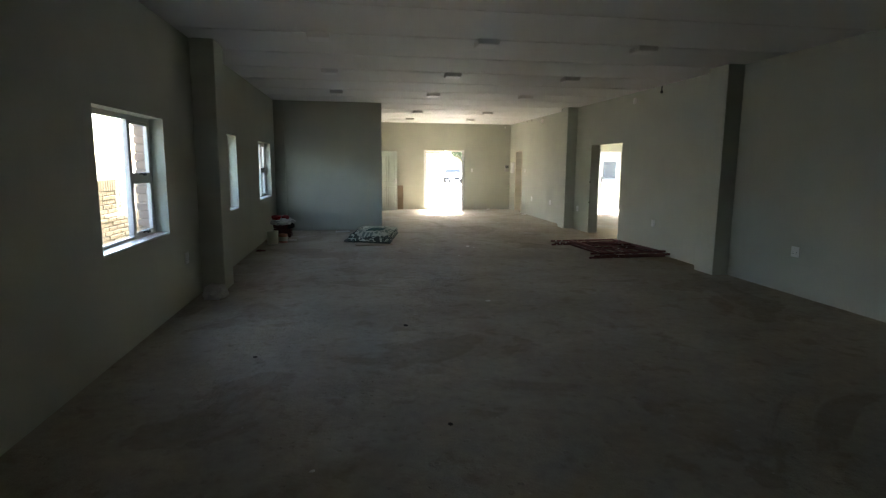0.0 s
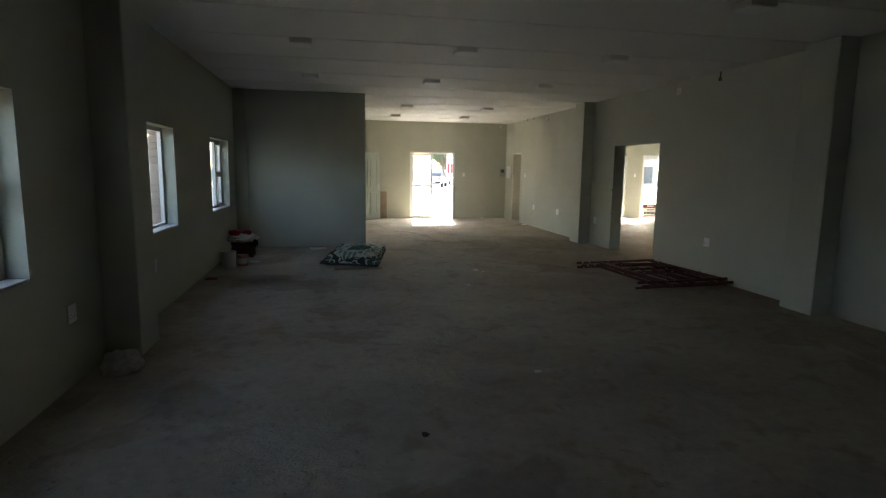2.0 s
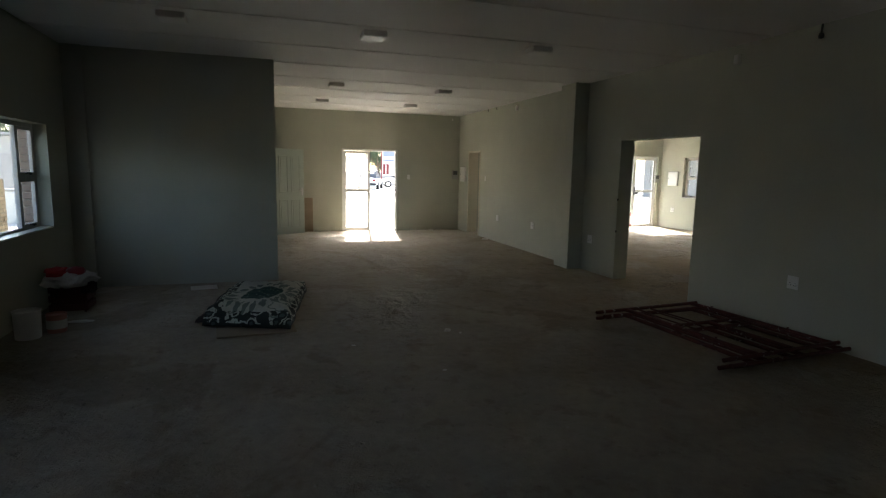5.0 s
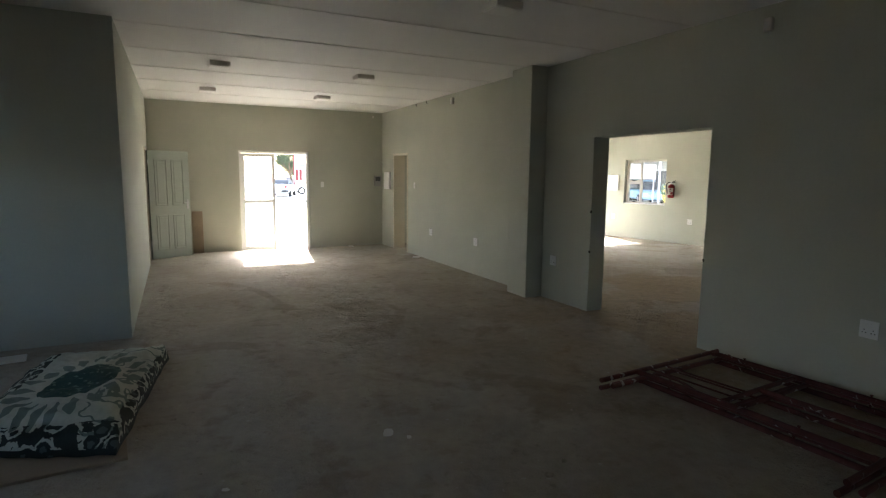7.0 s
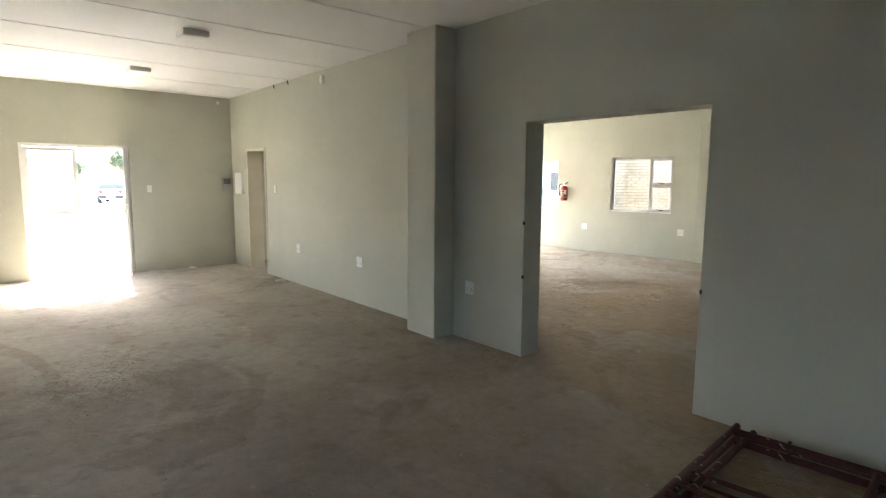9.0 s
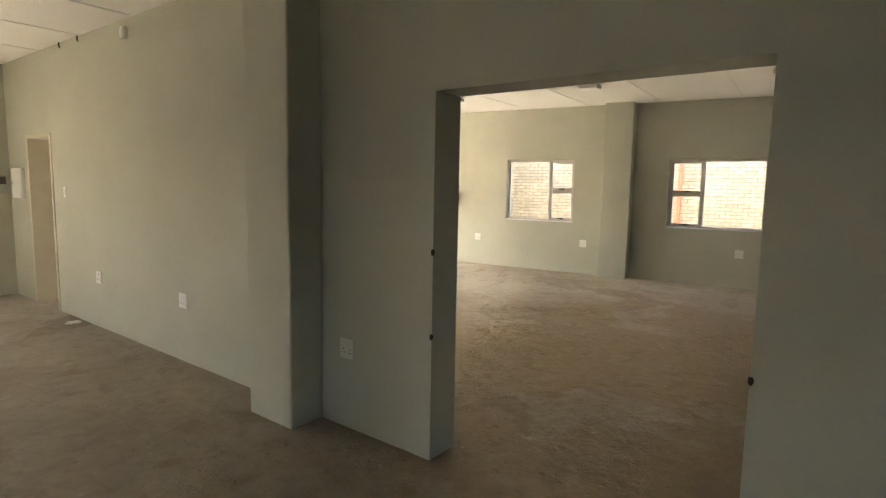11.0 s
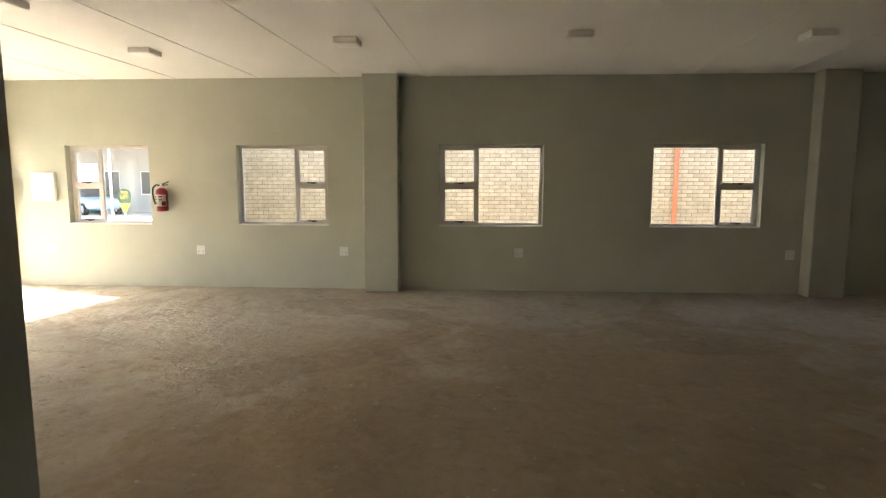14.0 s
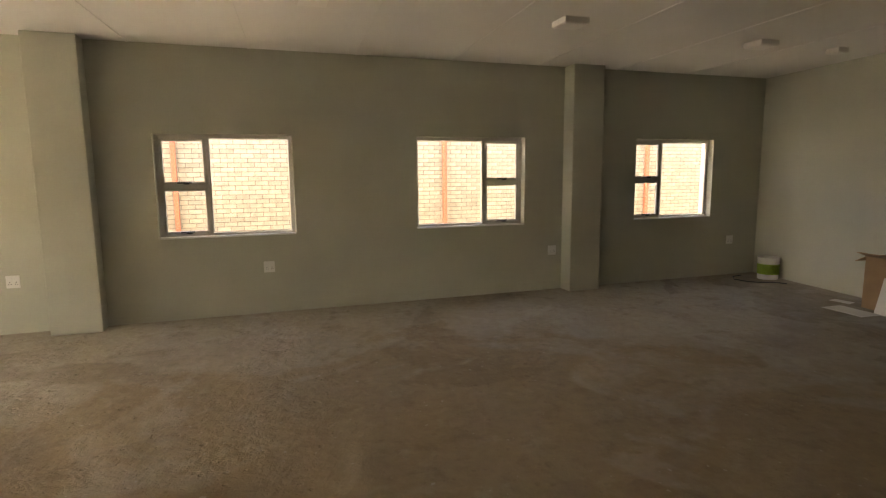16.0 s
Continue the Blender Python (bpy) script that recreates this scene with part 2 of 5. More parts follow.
DARKCLOTH = material("dark_cloth", (0.05, 0.04, 0.04), 0.95, var=0.2, scale=8, bump=0.4, dist=0.01)
PINK = material("pink_plastic", (0.55, 0.25, 0.20), 0.5, var=0.1)
LEAF = material("foliage", (0.055, 0.085, 0.032), 0.6, var=0.4, scale=3, bump=0.0, per="island")
BARK = material("bark", (0.12, 0.09, 0.06), 0.9, var=0.3, scale=8, bump=0.6)
CARWHITE = material("white_car_paint", (0.75, 0.75, 0.74), 0.15, var=0.02, bump=0.0, spec=0.6)
CARBLUE = material("pale_blue_car_paint", (0.35, 0.50, 0.60), 0.2, var=0.02, bump=0.0, spec=0.6)
CARGLASS = material("dark_car_glass", (0.10, 0.10, 0.10), 0.3, var=0.05, bump=0.0, spec=0.3)
TYRE = material("tyre_rubber", (0.02, 0.02, 0.02), 0.8, var=0.1)
GREYPAINT = material("grey_render", (0.40, 0.39, 0.37), 0.8, var=0.1, scale=0.8)
ROOFTIN = material("sheet_roofing", (0.32, 0.31, 0.30), 0.45, 0.3, var=0.15, scale=1.2)
SIGNRED = material("sign_red", (0.20, 0.03, 0.03), 0.5, var=0.06, bump=0.0)
SIGNBLUE = material("sign_blue", (0.22, 0.25, 0.33), 0.5, var=0.06, bump=0.0)
SIGNGREEN = material("sign_green", (0.03, 0.065, 0.035), 0.5, var=0.06, bump=0.0)
YELLOW = material("sign_yellow", (0.75, 0.50, 0.05), 0.5, var=0.06, bump=0.0)
DARKHOLE = material("dark_hollow", (0.03, 0.025, 0.02), 0.95, var=0.2)


# ---- mesh helpers ----
def part(name, bm, mat, parent=None, label="", smooth=False):
    me = bpy.data.meshes.new(name)
    bm.to_mesh(me)
    bm.free()
    me.materials.append(mat)
    if smooth:
        for p in me.polygons:
            p.use_smooth = True
    ob = new(name, me)
    if parent:
        ob.parent = parent
    if label:
        tagged(ob, label)
    return ob


def box(bm, x0, x1, y0, y1, z0, z1, bevel=0.0, m=None):
    """A box between two corners, with rounded edges where bevel is given."""
    b = bmesh.new()
    bmesh.ops.create_cube(b, size=1)
    for v in b.verts:
        v.co = Vector(((x0 + x1) / 2 + v.co.x * (x1 - x0), (y0 + y1) / 2 + v.co.y * (y1 - y0), (z0 + z1) / 2 + v.co.z * (z1 - z0)))
    if bevel:
        bmesh.ops.bevel(b, geom=b.edges[:], offset=bevel, segments=2, affect="EDGES", profile=0.5)
    if m:
        b.transform(m)
    join(bm, b)
    return bm


def join(bm, b):
    me = bpy.data.meshes.new("tmp")
    b.to_mesh(me)
    b.free()
    bm.from_mesh(me)
    bpy.data.meshes.remove(me)
    return bm


def tube(bm, a, b, r, seg=12, r2=None):
    """A round bar from a to b."""
    a, b = Vector(a), Vector(b)
    t = bmesh.new()
    bmesh.ops.create_cone(t, cap_ends=True, segments=seg, radius1=r, radius2=r if r2 is None else r2, depth=(b - a).length)
    t.transform(Matrix.Translation((a + b) / 2) @ (b - a).to_track_quat("Z", "Y").to_matrix().to_4x4())
    return join(bm, t)


def lathe(bm, profile, seg=24, m=None):
    """A solid turned round z from (radius, height) pairs."""
    t = bmesh.new()
    rings = []
    for r, z in profile:
        rings.append([t.verts.new((r * math.cos(2 * math.pi * k / seg), r * math.sin(2 * math.pi * k / seg), z)) for k in range(seg)])
    for lo, hi in zip(rings, rings[1:]):
        for k in range(seg):
            t.faces.new((lo[k], lo[(k + 1) % seg], hi[(k + 1) % seg], hi[k]))
    t.faces.new(rings[0][::-1])
    t.faces.new(rings[-1])
    if m:
        t.transform(m)
    return join(bm, t)


def prism(poly, z0, z1):
    bm = bmesh.new()
    lo = [bm.verts.new((x, y, z0)) for x, y in poly]
    hi = [bm.verts.new((x, y, z1)) for x, y in poly]
    n = len(poly)
    bm.faces.new(lo[::-1])
    bm.faces.new(hi)
    for k in range(n):
        bm.faces.new((lo[k], lo[(k + 1) % n], hi[(k + 1) % n], hi[k]))
    bmesh.ops.recalc_face_normals(bm, faces=bm.faces[:])
    return bm


def wall_mesh(length, height, thick, openings, z0=0.0):
    """A wall along +x from 0 to length, its face at y=0 and its back at y=thick, with openings (u0, u1, z0, z1) cut through."""
    us = sorted({0, length, *[o[0] for o in openings], *[o[1] for o in openings]})
    zs = sorted({z0, height, *[o[2] for o in openings], *[o[3] for o in openings]})
    solid = lambda i, j: 0 <= i < len(us) - 1 and 0 <= j < len(zs) - 1 and not any(
        o[0] - 1e-6 <= us[i] and us[i + 1] <= o[1] + 1e-6 and o[2] - 1e-6 <= zs[j] and zs[j + 1] <= o[3] + 1e-6 for o in openings)
    bm = bmesh.new()
    vs = {}
    def v(i, j, k):
        if (i, j, k) not in vs:
            vs[i, j, k] = bm.verts.new((us[i], thick * k, zs[j]))
        return vs[i, j, k]
    for i in range(len(us) - 1):
        for j in range(len(zs) - 1):
            if not solid(i, j):
                continue
            bm.faces.new((v(i, j, 0), v(i + 1, j, 0), v(i + 1, j + 1, 0), v(i, j + 1, 0)))
            bm.faces.new((v(i, j, 1), v(i, j + 1, 1), v(i + 1, j + 1, 1), v(i + 1, j, 1)))
            if not solid(i - 1, j):
                bm.faces.new((v(i, j, 0), v(i, j + 1, 0), v(i, j + 1, 1), v(i, j, 1)))
            if not solid(i + 1, j):
                bm.faces.new((v(i + 1, j, 0), v(i + 1, j, 1), v(i + 1, j + 1, 1), v(i + 1, j + 1, 0)))
            if not solid(i, j - 1):
                bm.faces.new((v(i, j, 0), v(i, j, 1), v(i + 1, j, 1), v(i + 1, j, 0)))
            if not solid(i, j + 1):
                bm.faces.new((v(i, j + 1, 0), v(i + 1, j + 1, 0), v(i + 1, j + 1, 1), v(i, j + 1, 1)))
    return bm


def wall(name, a, b, height, thick, openings, mat=PLASTER, label="", z0=0.0):
    """A wall whose seen face runs from a to b; seen from that face, a is at the left hand and the wall lies behind."""
    ax, ay = a
    bx, by = b
    L = math.hypot(bx - ax, by - ay)
    bm = wall_mesh(L, height, thick, openings, z0)
    ob = part(name, bm, mat)
    ob.matrix_world = Matrix.Translation((ax, ay, 0)) @ Matrix.Rotation(math.atan2(by - ay, bx - ax), 4, "Z")
    return tagged(ob, label, "wall", kind="structure")


def empty(name, m, label, category, group="", kind=""):
    e = new(name)
    e.empty_display_size = 0.1
    e.matrix_world = m
    return tagged(e, label, category, group, kind)


# ---- plan of the building ----
H = 3.03
XL, XR = -7.37, 0.0               # side walls of the hall
SK, XW0 = -0.136, 6.576           # skewed window wall of the second room: x = XW0 + SK * y
XW = lambda y: XW0 + SK * y
YB, YE = -21.4, -14.85            # rear walls of the hall and of the second room
YP, XP = -6.25, -4.885            # partition of the front office
outline = [(XL - 0.25, YB - 0.25), (0.23, YB - 0.25), (0.23, YE - 0.25), (XW(YE - 0.25) + 0.25, YE - 0.25), (XW(0.25) + 0.25, 0.25), (XL - 0.25, 0.25)]
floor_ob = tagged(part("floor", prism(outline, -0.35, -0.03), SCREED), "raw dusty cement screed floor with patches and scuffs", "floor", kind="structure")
# uneven screed surface
nxs, nys = 180, 250
verts, faces, keep = [], [], {}
for j in range(nys + 1):
    for i in range(nxs + 1):
        x, y = -7.6 + 16.3 * i / nxs, -21.6 + 21.8 * j / nys
        p = Vector((x, y, 0))
        verts.append((x, y, 0.0035 * noise.noise(p * 2.2) + 0.003 * noise.noise(p * 5.5 + Vector((7, 3, 1)))))
for j in range(nys):
    for i in range(nxs):
        x, y = verts[j * (nxs + 1) + i][:2]
        if x > XW(y) + 0.08 or (x > 0.12 and y < YE - 0.1):
            continue
        k = j * (nxs + 1) + i
        faces.append((k, k + 1, k + nxs + 2, k + nxs + 1))
me = bpy.data.meshes.new("screed")
me.from_pydata(verts, [], faces)
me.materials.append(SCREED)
for p in me.polygons:
    p.use_smooth = True
scr = new("screed", me)
scr.parent = floor_ob
bm = prism(outline, H, H + 0.25)
for k in range(-17, 1):
    y = -0.17 + 1.19 * k
    if y > YB:
        box(bm, XL + 0.002, -0.002, y - 0.012, y + 0.012, H - 0.006, H + 0.01)
    y = -0.63 + 1.209 * k
    if y > YE:
        m = Matrix.Translation((0.24, y, 0)) @ Matrix.Rotation(0.07, 4, "Z")
        box(bm, 0, (XW(y) - 0.29), -0.012, 0.012, H - 0.006, H + 0.01, m=m)
ceil_ob = part("ceiling", bm, CEIL)
tagged(ceil_ob, "white ceiling boards with narrow cover strips over the joints", "ceiling", kind="structure")

LW = [(-15.31, -13.79), (-11.88, -10.39), (-8.40, -6.92)]     # left windows along y
WZ0, WZ1 = 0.855, 2.02
# unseen roof, added: eaves, rear stretch and front strip block sun and sky
tagged(part("roof", prism([(XL - 1.0, YB - 0.3), (XW(YB - 0.3) + 0.97, YB - 0.3), (XW(0.3) + 0.97, 1.9), (XW(0.3) + 0.30, 1.9), (XW(0.3) + 0.30, 0.3), (XL - 1.0, 0.3)], H + 0.254, H + 0.40), ROOFTIN), "added unseen sheet metal roof with deep light-blocking eaves", "roof", kind="structure")
# faces: walking along a wall from a to b with the room on the right-hand side
wall("wall_west", (XL, YB - 0.25), (XL, 0.25), H, 0.25, [(a - YB + 0.25, b - YB + 0.25, WZ0, WZ1) for a, b in LW], label="grey-green painted plaster wall with three deep window openings")
ENT = (-3.15, -1.69, 2.10)
GLZ = (4.88, 6.45, 2.13)
GL2 = (2.80, 4.30, 2.13)          # second glazed double door of the side room
wall("wall_north", (XL, 0), (XW(0) + 0.3, 0), H, 0.25, [(ENT[0] - XL, ENT[1] - XL, 0, ENT[2]), (GL2[0] - XL, GL2[1] - XL, 0.0, GL2[2]), (GLZ[0] - XL, GLZ[1] - XL, 0.0, GLZ[2])], label="painted front wall with the entrance door opening")
wall("wall_divider", (0, 0), (0, YB), H, 0.23, [(0.75, 1.57, 0, 2.09), (7.21, 8.79, 0, 2.08)], label="painted wall between the two rooms with a wide doorway")
wall("wall_south", (0.23, YB), (XL, YB), H, 0.25, [], label="plain painted rear wall")
wall("wall_partition", (XL, YP), (XP, YP), H, 0.12, [], label="plain painted partition wall")
wall("wall_office", (XP, YP + 0.12), (XP + 0.06, 0), H, 0.11, [(6.13 - 1.45, 6.13 - 0.64, 0, 2.06)], label="painted office side wall with a door opening")
RW = [(-0.84, -2.10), (-3.405, -4.737), (-6.334, -7.795), (-9.278, -10.774), (-12.532, -13.918)]
RZ0, RZ1 = 0.925, 2.09
cosk = 1 / math.hypot(1, SK)
along = lambda y: (-y) / cosk
east = wall("wall_east", (XW(0.25), 0.25), (XW(YE), YE), H, 0.25, [(along(a) + 0.25 / cosk, along(b) + 0.25 / cosk, RZ0, RZ1) for a, b in RW], label="grey-green painted plaster wall with a row of windows")
wall("wall_south_room", (XW(YE) + 0.25, YE), (0.23, YE), H, 0.25, [], label="plain painted end wall of the second room")
# unseen wall, added to keep open-sky light out of the alley's rear end
wall("wall_rear_light_block", (XW(YE - 0.26), YE - 0.26), (XW(YB), YB), H, 0.25, [], label="unseen plain wall added behind the second room to block light")
EAST = east.matrix_world.copy()      # local x runs along the wall from the front, y outwards
eu = lambda y: along(y) + 0.25 / cosk


def pilaster(x0, x1, y0, y1, m=None):
    ob = part("pilaster", box(bmesh.new(), x0, x1, y0, y1, 0, H, 0.012), PLASTER)
    if m:
        ob.matrix_world = m
    return tagged(ob, "painted plaster pilaster standing against the wall", "pilaster", kind="structure")


pilaster(-0.262, -0.001, -6.285, -5.83)
pilaster(-0.255, -0.001, -12.43, -11.97)
pilaster(XL + 0.001, -7.09, -12.74, -12.28)
pilaster(XL + 0.001, -7.13, -6.30, -6.251)
pilaster(eu(-5.30), eu(-5.775), -0.246, -0.001, EAST)
pilaster(eu(-11.347), eu(-11.817), -0.246, -0.001, EAST)

# ---- windows ----
def ring(bm, w, h, t, y0, y1, x=0.0, z=0.0, bevel=0.003):
    """A rectangular frame of bar width t."""
    box(bm, x, x + t, y0, y1, z, z + h, bevel)
    box(bm, x + w - t, x + w, y0, y1, z, z + h, bevel)
    box(bm, x + t, x + w - t, y0, y1, z, z + t, bevel)
    box(bm, x + t, x + w - t, y0, y1, z + h - t, z + h, bevel)
    return bm


def pane(parent, x0, x1, z0, z1, y, mat=GLASS):
    p = part("pane", box(bmesh.new(), x0, x1, y - 0.003, y + 0.003, z0, z1), mat, parent)
    p.visible_shadow = False
    return p


def sash(parent, x0, x1, z0, z1, y, mat):
    """An opening casement light: its frame, pane and stay handle at the bottom."""
    s = part("sash", ring(bmesh.new(), x1 - x0, z1 - z0, 0.030, y - 0.027, y + 0.006, x0, z0), mat, parent)
    pane(s, x0 + 0.028, x1 - 0.028, z0 + 0.028, z1 - 0.028, y)
    mid = (x0 + x1) / 2
    hb = box(bmesh.new(), mid - 0.075, mid + 0.075, y - 0.045, y - 0.029, z0 + 0.012, z0 + 0.028, 0.004)
    box(hb, mid - 0.01, mid + 0.05, y - 0.058, y - 0.044, z0 + 0.002, z0 + 0.02, 0.004)
    part("stay_handle", hb, BLACK, s, "black stay handle")


def window(name, m, w, h, split, depth, mat, k=0.37):
    e = empty(name, m, "aluminium window with one fixed pane and two casements", "window", kind="structure")
    y0, y1 = depth, depth + 0.05
    f = ring(bmesh.new(), w - 0.004, h - 0.004, 0.045, y0, y1, 0.002, 0.002)
    part("window_frame", f, mat, e)
    mx = w * k if split == "left" else w * (1 - k)
    part("mullion", box(bmesh.new(), mx - 0.020, mx + 0.020, y0 - 0.002, y1 - 0.002, 0.047, h - 0.047, 0.003), mat, e)
    a, b = (0.047, mx - 0.020) if split == "left" else (mx + 0.020, w - 0.047)
    part("transom", box(bmesh.new(), a, b, y0, y1, h * 0.5 - 0.022, h * 0.5 + 0.022, 0.003), mat, e)
    sash(e, a + 0.002, b - 0.002, 0.047, h * 0.5 - 0.022, y0 + 0.025, mat)
    sash(e, a + 0.002, b - 0.002, h * 0.5 + 0.022, h - 0.049, y0 + 0.025, mat)
    c, d = (mx + 0.020, w - 0.047) if split == "left" else (0.047, mx - 0.020)
    pane(e, c - 0.008, d + 0.008, 0.04, h - 0.04, y0 + 0.025)
    part("window_sill", box(bmesh.new(), 0.002, w - 0.002, 0.003, depth - 0.001, 0.001, 0.02, 0.004), PLASTIC, e, "white plastered sill")
    return e


WEST = bpy.data.objects["wall_west"].matrix_world.copy()
for k, ((a, b), side, share) in enumerate(zip(LW, ("right", "left", "right"), (0.36, 0.63, 0.33))):
    window(f"window_{k + 1}", WEST @ Matrix.Translation((a - YB + 0.25, 0, WZ0)), b - a, WZ1 - WZ0, side, 0.13, ALU, share)
for k, ((a, b), side) in enumerate(zip(RW, ("left", "right", "left", "right", "left"))):
    window(f"window_{k + 4}", EAST @ Matrix.Translation((eu(a), 0, RZ0)), eu(b) - eu(a), RZ1 - RZ0, side, 0.10, ALU)


# ---- doors ----
def glazed_leaf(name, m, w, h, mat, rail, handle_side, label, glass=GLASS):
    e = empty(name, m, label, "door", kind="structure")
    s = 0.06
    part("stile", box(bmesh.new(), 0, s, -0.02, 0.02, 0, h, 0.004), mat, e)
    part("stile", box(bmesh.new(), w - s, w, -0.02, 0.02, 0, h, 0.004), mat, e)
    for z0, z1 in ((0, 0.07), (rail - 0.035, rail + 0.035), (h - 0.06, h)):
        part("rail", box(bmesh.new(), s, w - s, -0.019, 0.019, z0, z1, 0.003), mat, e)
    pane(e, s - 0.01, w - s + 0.01, 0.065, rail - 0.03, 0, glass)
    pane(e, s - 0.01, w - s + 0.01, rail + 0.03, h - 0.055, 0, glass)
    if handle_side is not None:
        x = s / 2 if handle_side == "left" else w - s / 2
        hb = box(bmesh.new(), x - 0.018, x + 0.018, -0.032, -0.02, rail - 0.12, rail + 0.12, 0.004)
        d = 1 if handle_side == "left" else -1
        tube(hb, (x, -0.03, rail + 0.03), (x, -0.07, rail + 0.03), 0.009)
        tube(hb, (x, -0.07, rail + 0.03), (x + 0.11 * d, -0.07, rail + 0.03), 0.009)
        part("door_handle", hb, BLACK, e, "black lever handle on a plate")
    return e


ew = ENT[1] - ENT[0]
fr = empty("door_frame", pose(ENT[0], 0.0, 0), "white aluminium frame of the double entrance door", "door frame", kind="structure")
part("jamb", box(bmesh.new(), 0.002, 0.05, 0.05, 0.15, 0, ENT[2] - 0.002, 0.004), WHITE_ALU, fr)
part("jamb", box(bmesh.new(), ew - 0.05, ew - 0.002, 0.05, 0.15, 0, ENT[2] - 0.002, 0.004), WHITE_ALU, fr)
part("head", box(bmesh.new(), 0.05, ew - 0.05, 0.05, 0.15, ENT[2] - 0.05, ENT[2] - 0.002, 0.004), WHITE_ALU, fr)
part("threshold", box(bmesh.new(), 0.05, ew - 0.05, 0.04, 0.16, -0.01, 0.018, 0.004), ALU, fr)
lw = (ew - 0.1) / 2
glazed_leaf("door_1", pose(ENT[0] + 0.05, 0.085, 0.02), lw, ENT[2] - 0.075, WHITE_ALU, 1.02, None, "closed white aluminium entrance door leaf with dusty glass", DUSTY)
glazed_leaf("door_2", pose(ENT[1] - 0.052, 0.06, 0.02, 0, 0, -101), lw, ENT[2] - 0.075, WHITE_ALU, 1.02, "right", "white aluminium glazed entrance leaf swung open inwards")

for (g0, g1, gh), nm in ((GLZ, ("door_3", "door_4")), (GL2, ("door_7", "door_8"))):
    gw = g1 - g0
    fr = empty("shopfront_frame", pose(g0, 0.0, 0), "white aluminium frame of a glazed shopfront door", "door frame", kind="structure")
    part("jamb", box(bmesh.new(), 0.002, 0.05, 0.05, 0.15, 0, gh - 0.002, 0.004), WHITE_ALU, fr)
    part("jamb", box(bmesh.new(), gw - 0.05, gw - 0.002, 0.05, 0.15, 0, gh - 0.002, 0.004), WHITE_ALU, fr)
    part("head", box(bmesh.new(), 0.05, gw - 0.05, 0.05, 0.15, gh - 0.05, gh - 0.002, 0.004), WHITE_ALU, fr)
    part("threshold", box(bmesh.new(), 0.05, gw - 0.05, 0.04, 0.16, -0.01, 0.018, 0.004), ALU, fr)
    lw2 = (gw - 0.1) / 2
    glazed_leaf(nm[0], pose(g0 + 0.05, 0.085, 0.02), lw2, gh - 0.075, WHITE_ALU, 1.06, None, "closed white aluminium glazed shopfront leaf")
    glazed_leaf(nm[1], pose(g0 + 0.052 + lw2, 0.095, 0.02), lw2 - 0.004, gh - 0.075, WHITE_ALU, 1.06, "left", "closed white aluminium glazed shopfront leaf with handle")


def panel_door(m):
    """A moulded four-panel leaf; the hinge is at x = 0."""
    e = empty("door_5", m, "grey-green moulded four-panel door standing open", "door", kind="structure")
    w, h, t = 0.78, 2.02, 0.04
    bm = wall_mesh(w, h, t, [])
    for (x0, x1) in ((0.11, 0.35), (0.43, 0.67)):
        for (z0, z1) in ((0.16, 0.82), (1.00, 1.86)):
            for y in (-1, 1):
                yy = -0.001 if y < 0 else t + 0.001
                ring(bm, x1 - x0, z1 - z0, 0.022, min(yy, yy + y * 0.009), max(yy, yy + y * 0.009), x0, z0, 0.003)
                box(bm, x0 + 0.05, x1 - 0.05, min(yy, yy + y * 0.005), max(yy, yy + y * 0.005), z0 + 0.05, z1 - 0.05, 0.002)
    part("leaf", bm, DOORPAINT, e)
    for y, s in ((-0.002, -1), (t + 0.002, 1)):
        hb = box(bmesh.new(), w - 0.075, w - 0.035, min(y, y + s * 0.008), max(y, y + s * 0.008), 0.92, 1.1, 0.003)
        tube(hb, (w - 0.055, y, 1.04), (w - 0.055, y + s * 0.05, 1.04), 0.009)
        tube(hb, (w - 0.055, y + s * 0.05, 1.04), (w - 0.175, y + s * 0.05, 1.035), 0.008)
        part("door_handle", hb, STEEL, e, "satin steel lever handle")
    for z in (0.25, 1.75):
        part("hinge", tube(bmesh.new(), (-0.004, 0.004, z), (-0.004, 0.004, z + 0.1), 0.008), STEEL, e)


panel_door(pose(XP + 0.075, -0.74, 0.008, 0, 0, 28))


def steel_frame(name, m, w, h, thick, label):
    """A pressed steel door frame lining an opening; local x across it, y through the wall."""
    e = empty(name, m, label, "door frame", kind="structure")
    part("jamb", box(bmesh.new(), 0.002, 0.042, -0.014, thick + 0.014, 0, h - 0.002, 0.004), CREAM, e)
    part("jamb", box(bmesh.new(), w - 0.042, w - 0.002, -0.014, thick + 0.014, 0, h - 0.002, 0.004), CREAM, e)
    part("head", box(bmesh.new(), 0.042, w - 0.042, -0.014, thick + 0.014, h - 0.042, h - 0.002, 0.004), CREAM, e)


steel_frame("steel_door_frame", Matrix.Translation((0, -0.75, 0)) @ Matrix.Rotation(radians(-90), 4, "Z"), 0.82, 2.09, 0.23, "cream pressed steel frame round an open doorway")
steel_frame("office_door_frame", Matrix.Translation((XP + 0.046, -1.45, 0)) @ Matrix.Rotation(radians(90), 4, "Z"), 0.81, 2.06, 0.11, "cream pressed steel frame of the office door")


